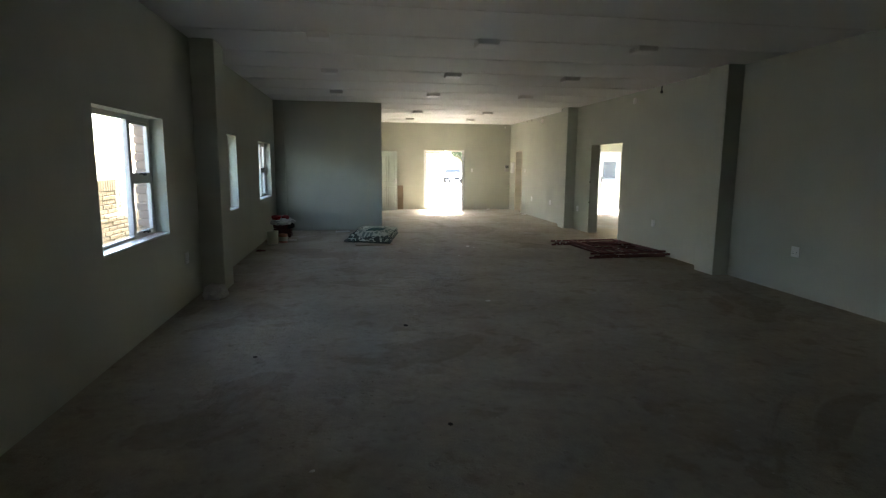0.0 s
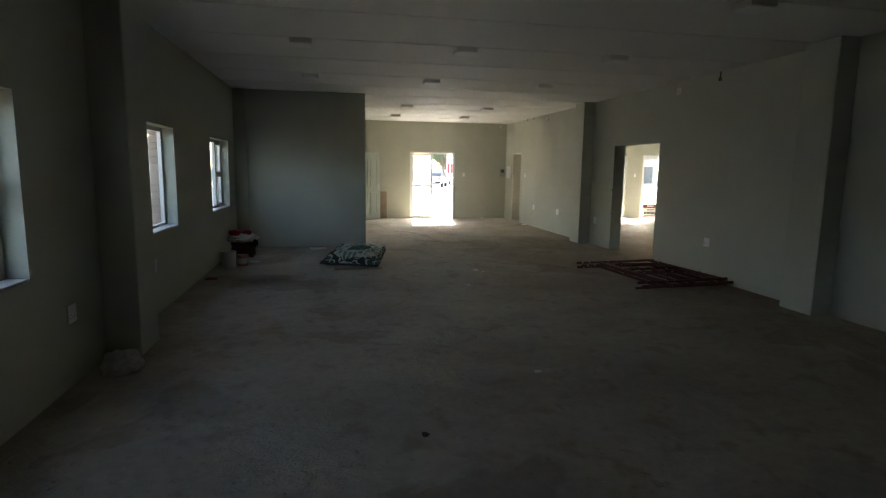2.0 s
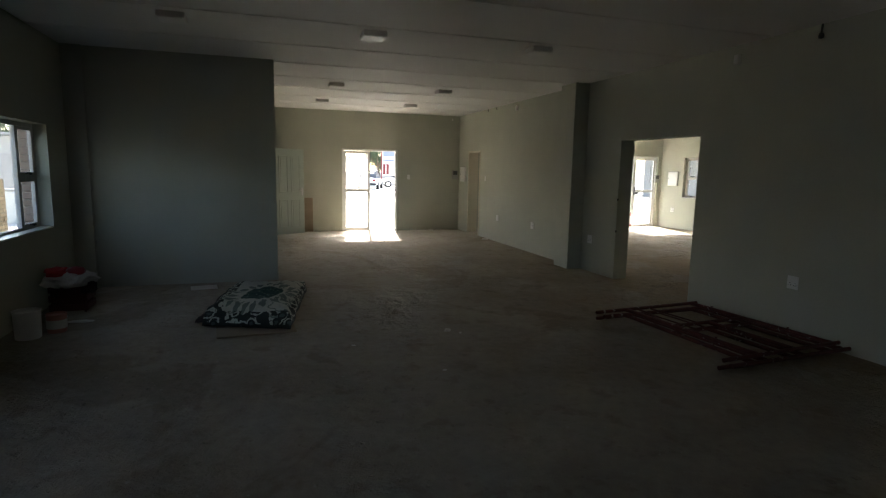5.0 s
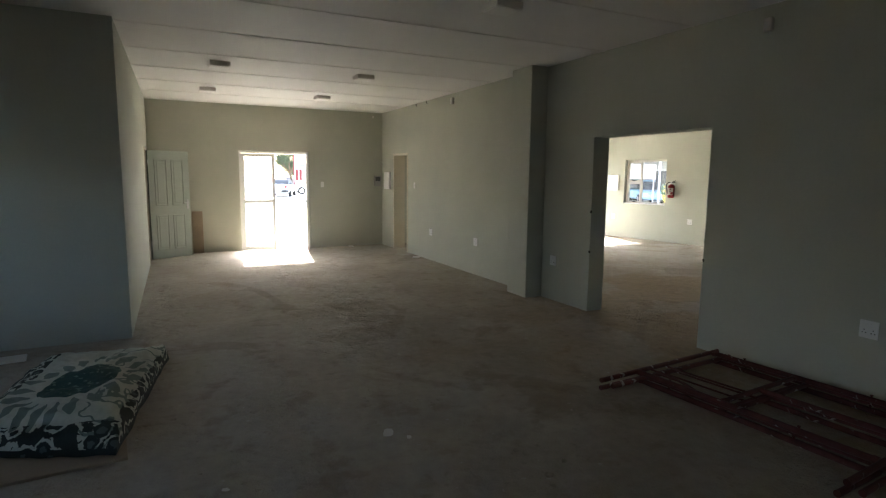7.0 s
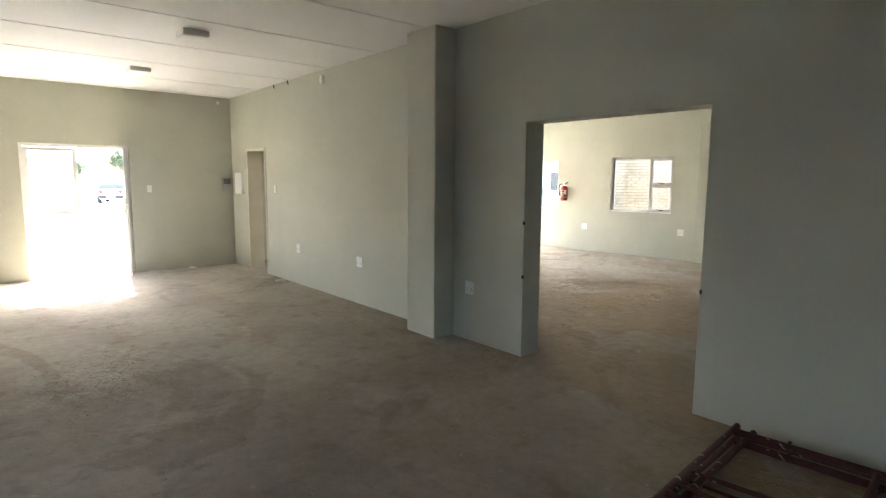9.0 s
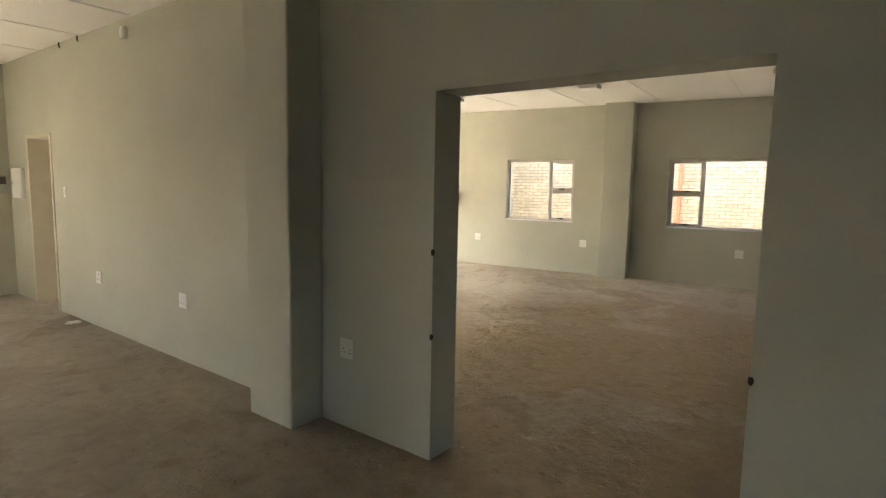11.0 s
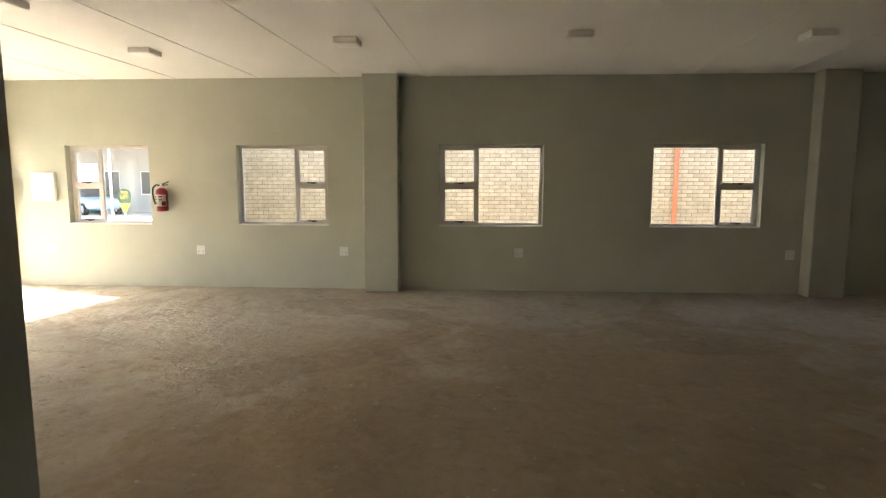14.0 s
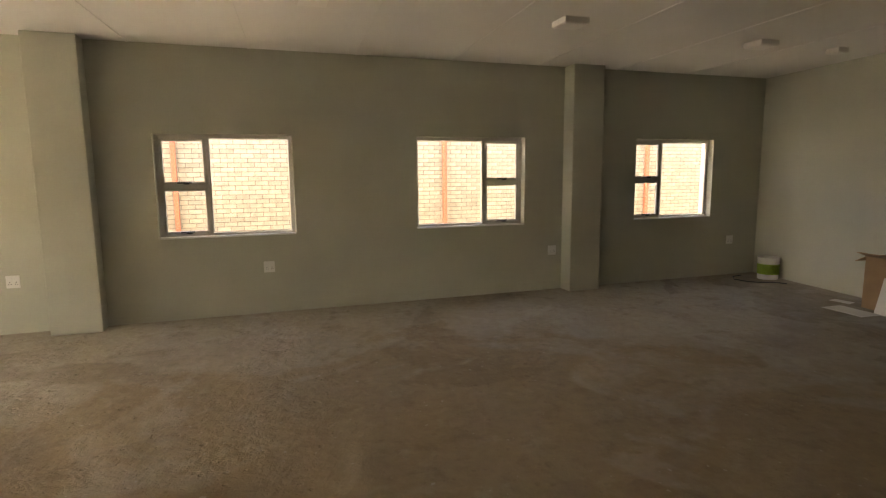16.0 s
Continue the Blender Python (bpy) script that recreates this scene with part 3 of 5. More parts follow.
# ---- ceiling lights ----
def ceiling_light(m, size=0.25, group="ceiling lights in the hall"):
    e = empty("ceiling_light", m, "square white surface-mounted ceiling light, switched off", "ceiling light", group)
    s = size / 2
    part("body", box(bmesh.new(), -s, s, -s, s, -0.056, -0.001, 0.006), LAMPBODY, e)
    part("diffuser", box(bmesh.new(), -s + 0.012, s - 0.012, -s + 0.012, s - 0.012, -0.063, -0.0565, 0.002), DIFFUSER, e, "pale glossy diffuser")
    return e


first = ceiling_light(pose(-3.9, -8.25, H))
for x in (-5.85, -3.92, -1.95):
    for y in (-8.25, -10.77, -13.2):
        if (x, y) != (-3.92, -8.25):
            copy_thing(first, pose(x, y, H))
for x in (-3.83, -1.90):
    for y in (-2.05, -4.46):
        copy_thing(first, pose(x, y, H))
second = ceiling_light(pose(5.30, -5.79, H, 0, 0, 7), group="ceiling lights in the second room")
for x, y in ((5.31, -3.38), (5.52, -8.15), (5.90, -10.46), (6.42, -12.91), (3.62, -5.93), (3.78, -8.3), (3.55, -3.5)):
    copy_thing(second, pose(x, y, H, 0, 0, 7))
ceiling_light(pose(6.58, -14.06, H, 0, 0, 7), 0.16, group="ceiling lights in the second room")


# ---- sockets, switches, boxes on the walls ----
def socket(m):
    """A square double socket plate; local x across, y into the wall, z up."""
    e = empty("wall_socket", m, "white square double power socket on the wall", "socket", "power sockets")
    part("plate", box(bmesh.new(), -0.062, 0.062, -0.011, -0.0005, -0.066, 0.066, 0.004), PLASTIC, e)
    for cx in (-0.028, 0.03):
        b = bmesh.new()
        for dx, dz in ((0, 0.004), (-0.011, -0.018), (0.011, -0.018)):
            tube(b, (cx + dx, -0.0116, dz - 0.008), (cx + dx, -0.0108, dz - 0.008), 0.0042, 10)
        part("pin_hole", b, BLACK, e, "dark round pin holes")
    for cx in (-0.012, 0.012):
        part("rocker", box(bmesh.new(), cx - 0.008, cx + 0.008, -0.0155, -0.011, 0.018, 0.042, 0.002), PLASTIC, e)
    return e


on_east = lambda y, z, d=0.0: EAST @ Matrix.Translation((eu(y), -d, z))
on_div = lambda y, z, d=0.0: Matrix.Translation((-d, y, z)) @ Matrix.Rotation(radians(-90), 4, "Z")
on_west = lambda y, z, d=0.0: Matrix.Translation((XL + d, y, z)) @ Matrix.Rotation(radians(90), 4, "Z")
on_front = lambda x, z, d=0.0: pose(x, -d, z)
base = socket(on_div(-6.525, 0.53))
for m in [on_div(y, 0.545) for y in (-10.22, -4.46, -2.72, -13.68)] + [on_west(-13.29, 0.52), on_west(-11.40, 0.53)] + [
        on_east(y, 0.555) for y in (-0.53, -2.82, -4.95, -7.47, -11.2, -14.32)]:
    copy_thing(base, m)


def switch(m):
    e = empty("light_switch", m, "white light switch plate on the wall", "switch", "light switches")
    part("plate", box(bmesh.new(), -0.036, 0.036, -0.011, -0.0005, -0.06, 0.06, 0.004), PLASTIC, e)
    part("rocker", box(bmesh.new(), -0.01, 0.01, -0.016, -0.011, -0.02, 0.02, 0.002), PLASTIC, e)
    return e


sw = switch(on_front(-1.41, 1.40))
switch(on_front(4.61, 1.44))
copy_thing(sw, on_div(-1.92, 1.42))


def board_box(m, w, h, d, label):
    """A distribution board: shallow tray with a flat door and catch."""
    e = empty("distribution_board", m, label, "electrical box")
    part("tray", box(bmesh.new(), -w / 2, w / 2, -d, -0.0005, -h / 2, h / 2, 0.008), PLASTIC, e)
    part("door", box(bmesh.new(), -w / 2 + 0.02, w / 2 - 0.02, -d - 0.008, -d - 0.0005, -h / 2 + 0.02, h / 2 - 0.02, 0.004), PLASTIC, e)
    part("catch", tube(bmesh.new(), (-w / 2 + 0.045, -d - 0.014, 0), (-w / 2 + 0.045, -d - 0.008, 0), 0.009), BLACK, e)


board_box(on_div(-0.42, 1.50), 0.34, 0.38, 0.05, "white flush distribution board beside the steel door frame")
board_box(on_east(-0.50, 1.48), 0.36, 0.42, 0.05, "white flush distribution board beside the shopfront")


def meter(m, label):
    e = empty("electricity_meter", m, label, "meter box")
    part("case", box(bmesh.new(), -0.075, 0.075, -0.07, -0.0005, -0.12, 0.12, 0.012), GREYPAINT, e)
    part("cover", box(bmesh.new(), -0.06, 0.06, -0.085, -0.0705, 0.0, 0.1, 0.006), CARGLASS, e, "dark display cover")
    part("keypad", box(bmesh.new(), -0.045, 0.045, -0.079, -0.0705, -0.09, -0.015, 0.004), GREYPAINT, e)


meter(on_front(-0.13, 1.48), "grey prepaid electricity meter in the corner")
meter(on_front(6.40, 1.46), "grey prepaid electricity meter beside the shopfront")


def sensor(m, label):
    e = empty("motion_sensor", m, label, "sensor", "motion sensors")
    b = box(bmesh.new(), -0.035, 0.035, -0.045, -0.0005, -0.055, 0.055, 0.012)
    part("housing", b, LAMPBODY, e)
    part("lens_strip", box(bmesh.new(), -0.025, 0.025, -0.049, -0.0452, -0.03, 0.02, 0.002), PLASTIC, e)
    return e


s0 = sensor(on_div(-3.59, 2.90), "small grey alarm detector high on the wall")
copy_thing(s0, on_div(-9.27, 2.87))
copy_thing(s0, pose(-0.22, -0.02, 2.93, 0, 0, -20) @ Matrix.Scale(0.5, 4))
e = empty("cable_stub", on_div(-10.25, 2.95), "short black cable end hanging from the ceiling edge", "cable")
part("cable", tube(bmesh.new(), (0, -0.02, 0.075), (0, -0.025, -0.01), 0.01), BLACK, e)
part("connector", lathe(bmesh.new(), [(0.0, -0.06), (0.02, -0.055), (0.024, -0.03), (0.018, -0.01), (0.0, -0.005)], 12, Matrix.Translation((0, -0.025, 0))), BLACK, e)
for y, z in ((-2.0, 3.0), (-2.5, 3.0)):
    b = tube(bmesh.new(), (0, -0.012, 0.03), (0.01, -0.016, -0.02), 0.008)
    tube(b, (0.01, -0.016, -0.02), (0.04, -0.016, -0.03), 0.006)
    tagged(part("wire_end", b, BLACK), "short dark wire end at the ceiling edge", "wire", "wire ends").matrix_world = on_div(y, z)

# chipped hinge recesses on the corner of the doorway
for y, z in ((-7.205, 1.21), (-7.205, 0.73), (-8.795, 0.85)):
    b = bmesh.new()
    bmesh.ops.create_icosphere(b, subdivisions=2, radius=1)
    for v in b.verts:
        v.co = Vector((v.co.x * 0.010, v.co.y * 0.011, v.co.z * 0.022)) * (1 + 0.25 * noise.noise(v.co * 3 + Vector((z, y, 0))))
    c = part("wall_chip", b, DARKHOLE)
    c.location = (0.004, y, z)
    tagged(c, "dark chipped hole in the plaster corner", "chip", "chipped holes in the doorway corner")


# ---- fire extinguisher ----
e = empty("fire_extinguisher", on_east(-2.33, 1.13, 0.105) @ Matrix.Diagonal((1.12, 1.0, 1.0, 1)), "red fire extinguisher hung on the wall by a window", "extinguisher")
part("cylinder", lathe(bmesh.new(), [(0.06, 0.0), (0.072, 0.01), (0.075, 0.03), (0.075, 0.27), (0.068, 0.305), (0.045, 0.33), (0.025, 0.34)], 28), RED, e, smooth=True)
b = bmesh.new()
rows = [[b.verts.new((0.0765 * math.sin(a), -0.0765 * math.cos(a), z)) for a in [radians(-75 + 10 * i) for i in range(15)]] for z in (0.075, 0.245)]
for i in range(14):
    b.faces.new((rows[0][i], rows[0][i + 1], rows[1][i + 1], rows[1][i]))
bmesh.ops.solidify(b, geom=b.faces[:], thickness=-0.0008)
part("label", b, PAPER, e, "white instruction label with small pictures", smooth=True)
for a, z, w, h, mm in ((-40, 0.20, 0.03, 0.028, RED), (-40, 0.16, 0.03, 0.025, BLACK), (-40, 0.10, 0.034, 0.04, RED), (12, 0.205, 0.045, 0.02, RED), (12, 0.17, 0.045, 0.008, BLACK), (12, 0.15, 0.04, 0.008, BLACK), (40, 0.085, 0.05, 0.06, RED)):
    bar = box(bmesh.new(), -w / 2, w / 2, -0.0795, -0.0772, z, z + h)
    bar.transform(Matrix.Rotation(radians(a), 4, "Z"))
    part("print_bar", bar, mm, e)
part("valve", lathe(bmesh.new(), [(0.022, 0.338), (0.022, 0.37), (0.015, 0.375), (0.015, 0.395)], 16), STEEL, e, smooth=True)
b = tube(bmesh.new(), (0.0, 0, 0.385), (0.10, 0, 0.43), 0.009)
tube(b, (0.0, 0, 0.378), (0.09, 0, 0.385), 0.008)
part("lever", b, BLACK, e)
b = bmesh.new()
pts = [(-0.015, 0, 0.375), (-0.06, -0.02, 0.385), (-0.10, -0.03, 0.34), (-0.112, -0.02, 0.26), (-0.105, -0.01, 0.17), (-0.09, 0, 0.10)]
for p, q in zip(pts, pts[1:]):
    tube(b, p, q, 0.011)
part("hose", b, BLACK, e)
part("bracket", box(bmesh.new(), -0.03, 0.03, 0.074, 0.0995, 0.2, 0.33, 0.003), STEEL, e)


# ---- blanket-wrapped mattress ----
def blanket_material():
    """A woven cream blanket with a dark teal medallion, grey-green petals and a dark flowered border."""
    m = bpy.data.materials.new("patterned_blanket")
    m.use_nodes = True
    n, l = m.node_tree.nodes, m.node_tree.links
    b = n["Principled BSDF"]
    b.inputs["Roughness"].default_value = 0.95
    co = n.new("ShaderNodeTexCoord")
    warp = n.new("ShaderNodeTexNoise")
    warp.inputs["Scale"].default_value = 5
    l.new(co.outputs["Object"], warp.inputs["Vector"])
    mixv = n.new("ShaderNodeVectorMath")
    mixv.operation = "MULTIPLY_ADD"
    l.new(warp.outputs["Color"], mixv.inputs[0])
    mixv.inputs[1].default_value = (0.10, 0.10, 0)
    l.new(co.outputs["Object"], mixv.inputs[2])
    sep = n.new("ShaderNodeSeparateXYZ")
    l.new(mixv.outputs[0], sep.inputs[0])

    def op(kind, a, c=None, d=None):
        k = n.new("ShaderNodeMath")
        k.operation = kind
        for i, v in enumerate((a, c, d)):
            if v is None:
                continue
            if isinstance(v, (int, float)):
                k.inputs[i].default_value = v
            else:
                l.new(v, k.inputs[i])
        return k.outputs[0]

    x, y = op("SUBTRACT", sep.outputs[0], 0.11), op("SUBTRACT", sep.outputs[1], -0.08)
    # an oval medallion with two rows of petals round it
    ex, ey = op("DIVIDE", op("ADD", x, op("MULTIPLY", y, -0.25)), 0.19), op("DIVIDE", op("ADD", y, op("MULTIPLY", x, 0.25)), 0.34)
    r = op("SQRT", op("ADD", op("MULTIPLY", ex, ex), op("MULTIPLY", ey, ey)))
    ang = op("ARCTAN2", ey, ex)
    medal = op("LESS_THAN", r, 1.0)
    petal = op("MULTIPLY", op("GREATER_THAN", op("SINE", op("MULTIPLY", ang, 20)), op("ADD", -0.75, op("MULTIPLY", op("ABSOLUTE", op("SUBTRACT", r, 1.48)), 5.0))), op("GREATER_THAN", r, 1.14))
    vor = n.new("ShaderNodeTexVoronoi")
    vor.inputs["Scale"].default_value = 9.0
    l.new(mixv.outputs[0], vor.inputs["Vector"])
    fine_n = n.new("ShaderNodeTexNoise")
    fine_n.inputs["Scale"].default_value = 38
    l.new(co.outputs["Object"], fine_n.inputs["Vector"])
    dist = op("ADD", vor.outputs["Distance"], op("MULTIPLY", op("SUBTRACT", fine_n.outputs["Fac"], 0.5), 0.35))
    low = n.new("ShaderNodeSeparateXYZ")
    l.new(co.outputs["Object"], low.inputs[0])
    # a dark border of rosettes with pale rims along one long edge and down the sides
    band = op("MAXIMUM", op("MAXIMUM", op("LESS_THAN", sep.outputs[0], -0.22), op("LESS_THAN", low.outputs[2], 0.125)), op("LESS_THAN", sep.outputs[1], -0.66))
    rosette = op("SUBTRACT", 1.0, op("LESS_THAN", op("ABSOLUTE", op("SUBTRACT", dist, 0.47)), 0.075))
    side = op("LESS_THAN", low.outputs[2], 0.03)
    inner = op("LESS_THAN", dist, 0.20)
    borderf = op("MAXIMUM", op("MULTIPLY", band, rosette), side)
    # stems and leaves in thin lines towards the other edge
    stem = op("MULTIPLY", op("LESS_THAN", op("ABSOLUTE", op("SUBTRACT", warp.outputs["Fac"], 0.5)), 0.022), op("GREATER_THAN", sep.outputs[0], 0.16))
    leafy = op("MULTIPLY", op("LESS_THAN", dist, 0.16), op("GREATER_THAN", sep.outputs[0], 0.27))
    petal = op("MAXIMUM", petal, op("MAXIMUM", stem, leafy))

    def mix(f, a, c):
        k = n.new("ShaderNodeMix")
        k.data_type = "RGBA"
        l.new(f, k.inputs["Factor"])
        for s, v in (("A", a), ("B", c)):
            if isinstance(v, tuple):
                k.inputs[s].default_value = (*v, 1)
            else:
                l.new(v, k.inputs[s])
        return k.outputs["Result"]

    grain = n.new("ShaderNodeTexNoise")
    grain.inputs["Scale"].default_value, grain.inputs["Detail"].default_value = 26, 5
    l.new(co.outputs["Object"], grain.inputs["Vector"])
    speck = op("GREATER_THAN", grain.outputs["Fac"], 0.6)
    cream = mix(grain.outputs["Fac"], (0.40, 0.43, 0.35), (0.60, 0.62, 0.53))
    teal = mix(speck, (0.03, 0.085, 0.075), (0.15, 0.24, 0.20))
    c = mix(petal, cream, (0.17, 0.22, 0.19))
    c = mix(medal, c, teal)
    c = mix(borderf, c, mix(inner, (0.03, 0.04, 0.035), (0.09, 0.12, 0.11)))
    l.new(c, b.inputs["Base Color"])
    bp = n.new("ShaderNodeBump")
    bp.inputs["Strength"].default_value, bp.inputs["Distance"].default_value = 0.5, 0.01
    l.new(grain.outputs["Fac"], bp.inputs["Height"])
    l.new(bp.outputs[0], b.inputs["Normal"])
    return m


def soft_block(w, d, h, nx, ny, sag, amp, seed):
    """A soft slab with rounded rims and a rumpled surface; its base at z = 0."""
    bm = bmesh.new()
    grid = {}
    off = Vector((seed, seed * 2.1, 0))
    for top in (0, 1):
        for i in range(nx + 1):
            for j in range(ny + 1):
                u, v = i / nx * 2 - 1, j / ny * 2 - 1
                rim = max(abs(u), abs(v))
                zz = h * (1 - sag * max(0, rim - 0.55) ** 2 * 4) if top else 0.0
                p = Vector((u * w / 2, v * d / 2, zz))
                k = noise.noise(p * 5 + off) * amp
                if top:
                    p.z += k + noise.noise(p * 14 + off) * amp * 0.4
                edge = 1 + 0.05 * noise.noise(Vector((u * 3, v * 3, top)) + off)
                p.x *= edge
                p.y *= edge
                if top and rim > 0.97:
                    p.x *= 0.985
                    p.y *= 0.985
                grid[top, i, j] = bm.verts.new(p)
    for i in range(nx):
        for j in range(ny):
            bm.faces.new((grid[1, i, j], grid[1, i + 1, j], grid[1, i + 1, j + 1], grid[1, i, j + 1]))
            bm.faces.new((grid[0, i, j], grid[0, i, j + 1], grid[0, i + 1, j + 1], grid[0, i + 1, j]))
    for i in range(nx):
        bm.faces.new((grid[0, i, 0], grid[0, i + 1, 0], grid[1, i + 1, 0], grid[1, i, 0]))
        bm.faces.new((grid[0, i, ny], grid[1, i, ny], grid[1, i + 1, ny], grid[0, i + 1, ny]))
    for j in range(ny):
        bm.faces.new((grid[0, 0, j], grid[1, 0, j], grid[1, 0, j + 1], grid[0, 0, j + 1]))
        bm.faces.new((grid[0, nx, j], grid[0, nx, j + 1], grid[1, nx, j + 1], grid[1, nx, j]))
    bmesh.ops.recalc_face_normals(bm, faces=bm.faces[:])
    return bm


e = empty("mattress", pose(-5.13, -7.92, 0.024, 0, 0, -9), "folded mattress wrapped in a green and cream patterned blanket", "mattress")
b = soft_block(0.88, 1.62, 0.19, 64, 110, 0.62, 0.034, 3.0)
for v in b.verts:
    # skewed lie, a front that slumps forward, and creases running in from the rim
    f = min(1.0, max(0.0, (-v.co.y - 0.45) / 0.36))
    up = v.co.z / 0.19
    v.co.y += -0.22 * v.co.x * (0.5 - v.co.y / 1.62) + 0.16 * up * f * f
    rim = max(abs(v.co.x) / 0.44, abs(v.co.y) / 0.81)
    v.co.z += up * (0.012 * math.sin(16 * v.co.x + 5 * noise.noise(v.co * 2.5)) * max(0, rim - 0.5) + 0.008 * noise.noise(v.co * 22))
    v.co.x += up * 0.02 * noise.noise(Vector((v.co.y * 6, 0, 4)))
part("blanket", b, blanket_material(), e, "cream blanket with teal medallion and dark border", smooth=True)
b = soft_block(0.26, 1.25, 0.05, 16, 60, 0.6, 0.03, 9.0)
b.transform(Matrix.Translation((-0.42, 0.10, -0.02)))
part("blanket_fold", b, DARKCLOTH, e, "dark fold of blanket spilling on the floor", smooth=True)
b = box(bmesh.new(), -0.365, 0.365, 0.0, 0.42, 0.001, 0.020, 0.004)
tagged(part("timber_board", b, HARDBOARD), "raw brown board lying under the mattress edge", "board").matrix_world = pose(-5.14, -8.955, 0, 0, 0, 4.9)
b = box(bmesh.new(), -0.16, 0.16, -0.09, 0.09, 0.001, 0.02, 0.004)
tagged(part("flat_tray", b, PAPER), "flat pale plastic tray lying by the partition", "tray").matrix_world = pose(-5.83, -6.6, 0, 0, 0, 8)


# ---- stack of red scaffold frames ----
def bent_tube(bm, pts, r, seg=12):
    """A round bar through several points, with a ball at each bend."""
    for p, q in zip(pts, pts[1:]):
        tube(bm, p, q, r, seg)
    for p in pts[1:-1]:
        t = bmesh.new()
        bmesh.ops.create_uvsphere(t, u_segments=seg, v_segments=8, radius=r * 1.02)
        t.transform(Matrix.Translation(p))
        join(bm, t)
    return bm


def scaffold_frame(m):
    e = empty("scaffold_frame", m, "red oxide tubular scaffold frame splashed with paint, lying flat", "scaffold frame", "stacked scaffold frames")
    r = 0.0185
    W, D = 1.45, 1.63
    for k, y in enumerate((0, -D)):
        b = tube(bmesh.new(), (0, y, r), (W, y, r), r, 16)
        for x in (0, W - 0.004):
            tube(b, (x, y, r), (x + 0.004, y, r), r * 1.06, 16)
        part("end_tube", b, RUST, e, smooth=False)
    for x in (0.40, 1.36):
        b = tube(bmesh.new(), (x, -r, r), (x, -D + r, r), r * 1.12, 16)
        for y in (-0.03, -D + 0.03):
            tube(b, (x, y - 0.014, r), (x, y + 0.014, r), r * 1.3, 16)
        part("side_tube", b, RUST, e)
    b = tube(bmesh.new(), (0.42, -0.70, r), (1.34, -0.70, r), r, 14)
    for x in (0.435, 1.325):
        tube(b, (x - 0.012, -0.70, r), (x + 0.012, -0.70, r), r * 1.25, 14)
    part("cross_tube", b, RUST, e)
    part("middle_tube", tube(bmesh.new(), (0.86, -0.72, r), (0.86, -D + r, r), r * 1.05, 14), RUST, e)
    part("brace", bent_tube(bmesh.new(), [(0.70, -r, r), (0.72, -0.40, r), (0.74, -0.69, r)], 0.008, 8), RUST, e, "thin round bar brace")
    part("brace", bent_tube(bmesh.new(), [(0.50, -r, r * 1.6), (0.51, -0.24, r * 1.6), (0.43, -0.46, r * 1.2)], 0.008, 8), RUST, e, "thin round bar brace")
    for x, y in ((0.40, -0.30), (1.36, -0.30), (0.40, -1.20), (1.36, -1.20)):
        b = tube(bmesh.new(), (x, y, r * 2 - 0.004), (x, y, r * 2 + 0.012), 0.007, 8)
        tube(b, (x, y, r * 2 + 0.010), (x, y, r * 2 + 0.016), 0.011, 8)
        part("lug", b, RUST, e)
    return e


f0 = scaffold_frame(pose(-1.61, -9.25, 0.004, 0, 0, 3.6))
copy_thing(f0, pose(-1.58, -9.34, 0.043, 0, 0, 4.2))
copy_thing(f0, pose(-1.645, -9.29, 0.082, 0, 0, 5.0))


# ---- things in the corner by the partition ----
def pail(name, m, r, h, mat, label, band=None):
    e = empty(name, m, label, "bucket")
    part("shell", lathe(bmesh.new(), [(r * 0.9, 0.0), (r * 0.93, 0.006), (r, h * 0.96), (r * 1.04, h * 0.97), (r * 1.04, h), (r * 0.97, h), (r * 0.95, h * 0.9), (0.0, h * 0.88)], 28), mat, e, smooth=False)
    if band:
        part("label", lathe(bmesh.new(), [(r * 0.985, h * 0.24), (r * 0.99, h * 0.241), (r * 1.0, h * 0.7), (r * 0.995, h * 0.701)], 28), band, e, "printed label band")
    hb = bmesh.new()
    pts = [(r * 1.05 * math.cos(a), r * 1.05 * math.sin(a) * 0.9, h * 0.86 - 0.05 * math.sin(a)) for a in [math.pi * k / 10 for k in range(11)]]
    for p, q in zip(pts, pts[1:]):
        tube(hb, p, q, 0.003, 6)
    part("bail_handle", hb, STEEL, e)
    return e


def lump(name, m, size, mat, seed, label="", category="", parent=None, crease=0.35):
    """A crumpled heap of cloth or plastic."""
    b = bmesh.new()
    bmesh.ops.create_icosphere(b, subdivisions=4, radius=1)
    off = Vector((seed, -seed, seed * 0.5))
    for v in b.verts:
        k = 1 + crease * noise.noise(v.co * 1.7 + off) + crease * 0.5 * noise.noise(v.co * 4.5 + off)
        v.co = Vector((v.co.x * size[0] * k, v.co.y * size[1] * k, max(0.0, (v.co.z * k + 0.72)) * size[2] / 1.72))
    ob = part(name, b, mat, parent, label if parent else "")
    if parent:
        ob.matrix_basis = m
    else:
        ob.matrix_world = m
        tagged(ob, label, category)
    return ob


pail("bucket", pose(-7.14, -8.52, 0), 0.11, 0.26, PLASTIC, "white plastic bucket standing on the floor", None)
pail("paint_tin", pose(-6.96, -8.36, 0), 0.085, 0.18, PINK, "faded red tin standing beside the bucket", PAPER)
CRATE = material("dull_red_crate", (0.13, 0.05, 0.045), 0.7, var=0.2)
e = empty("clothes_heap", pose(-7.08, -7.45, 0), "crate with a heap of work clothes and a red cap", "clothes heap")
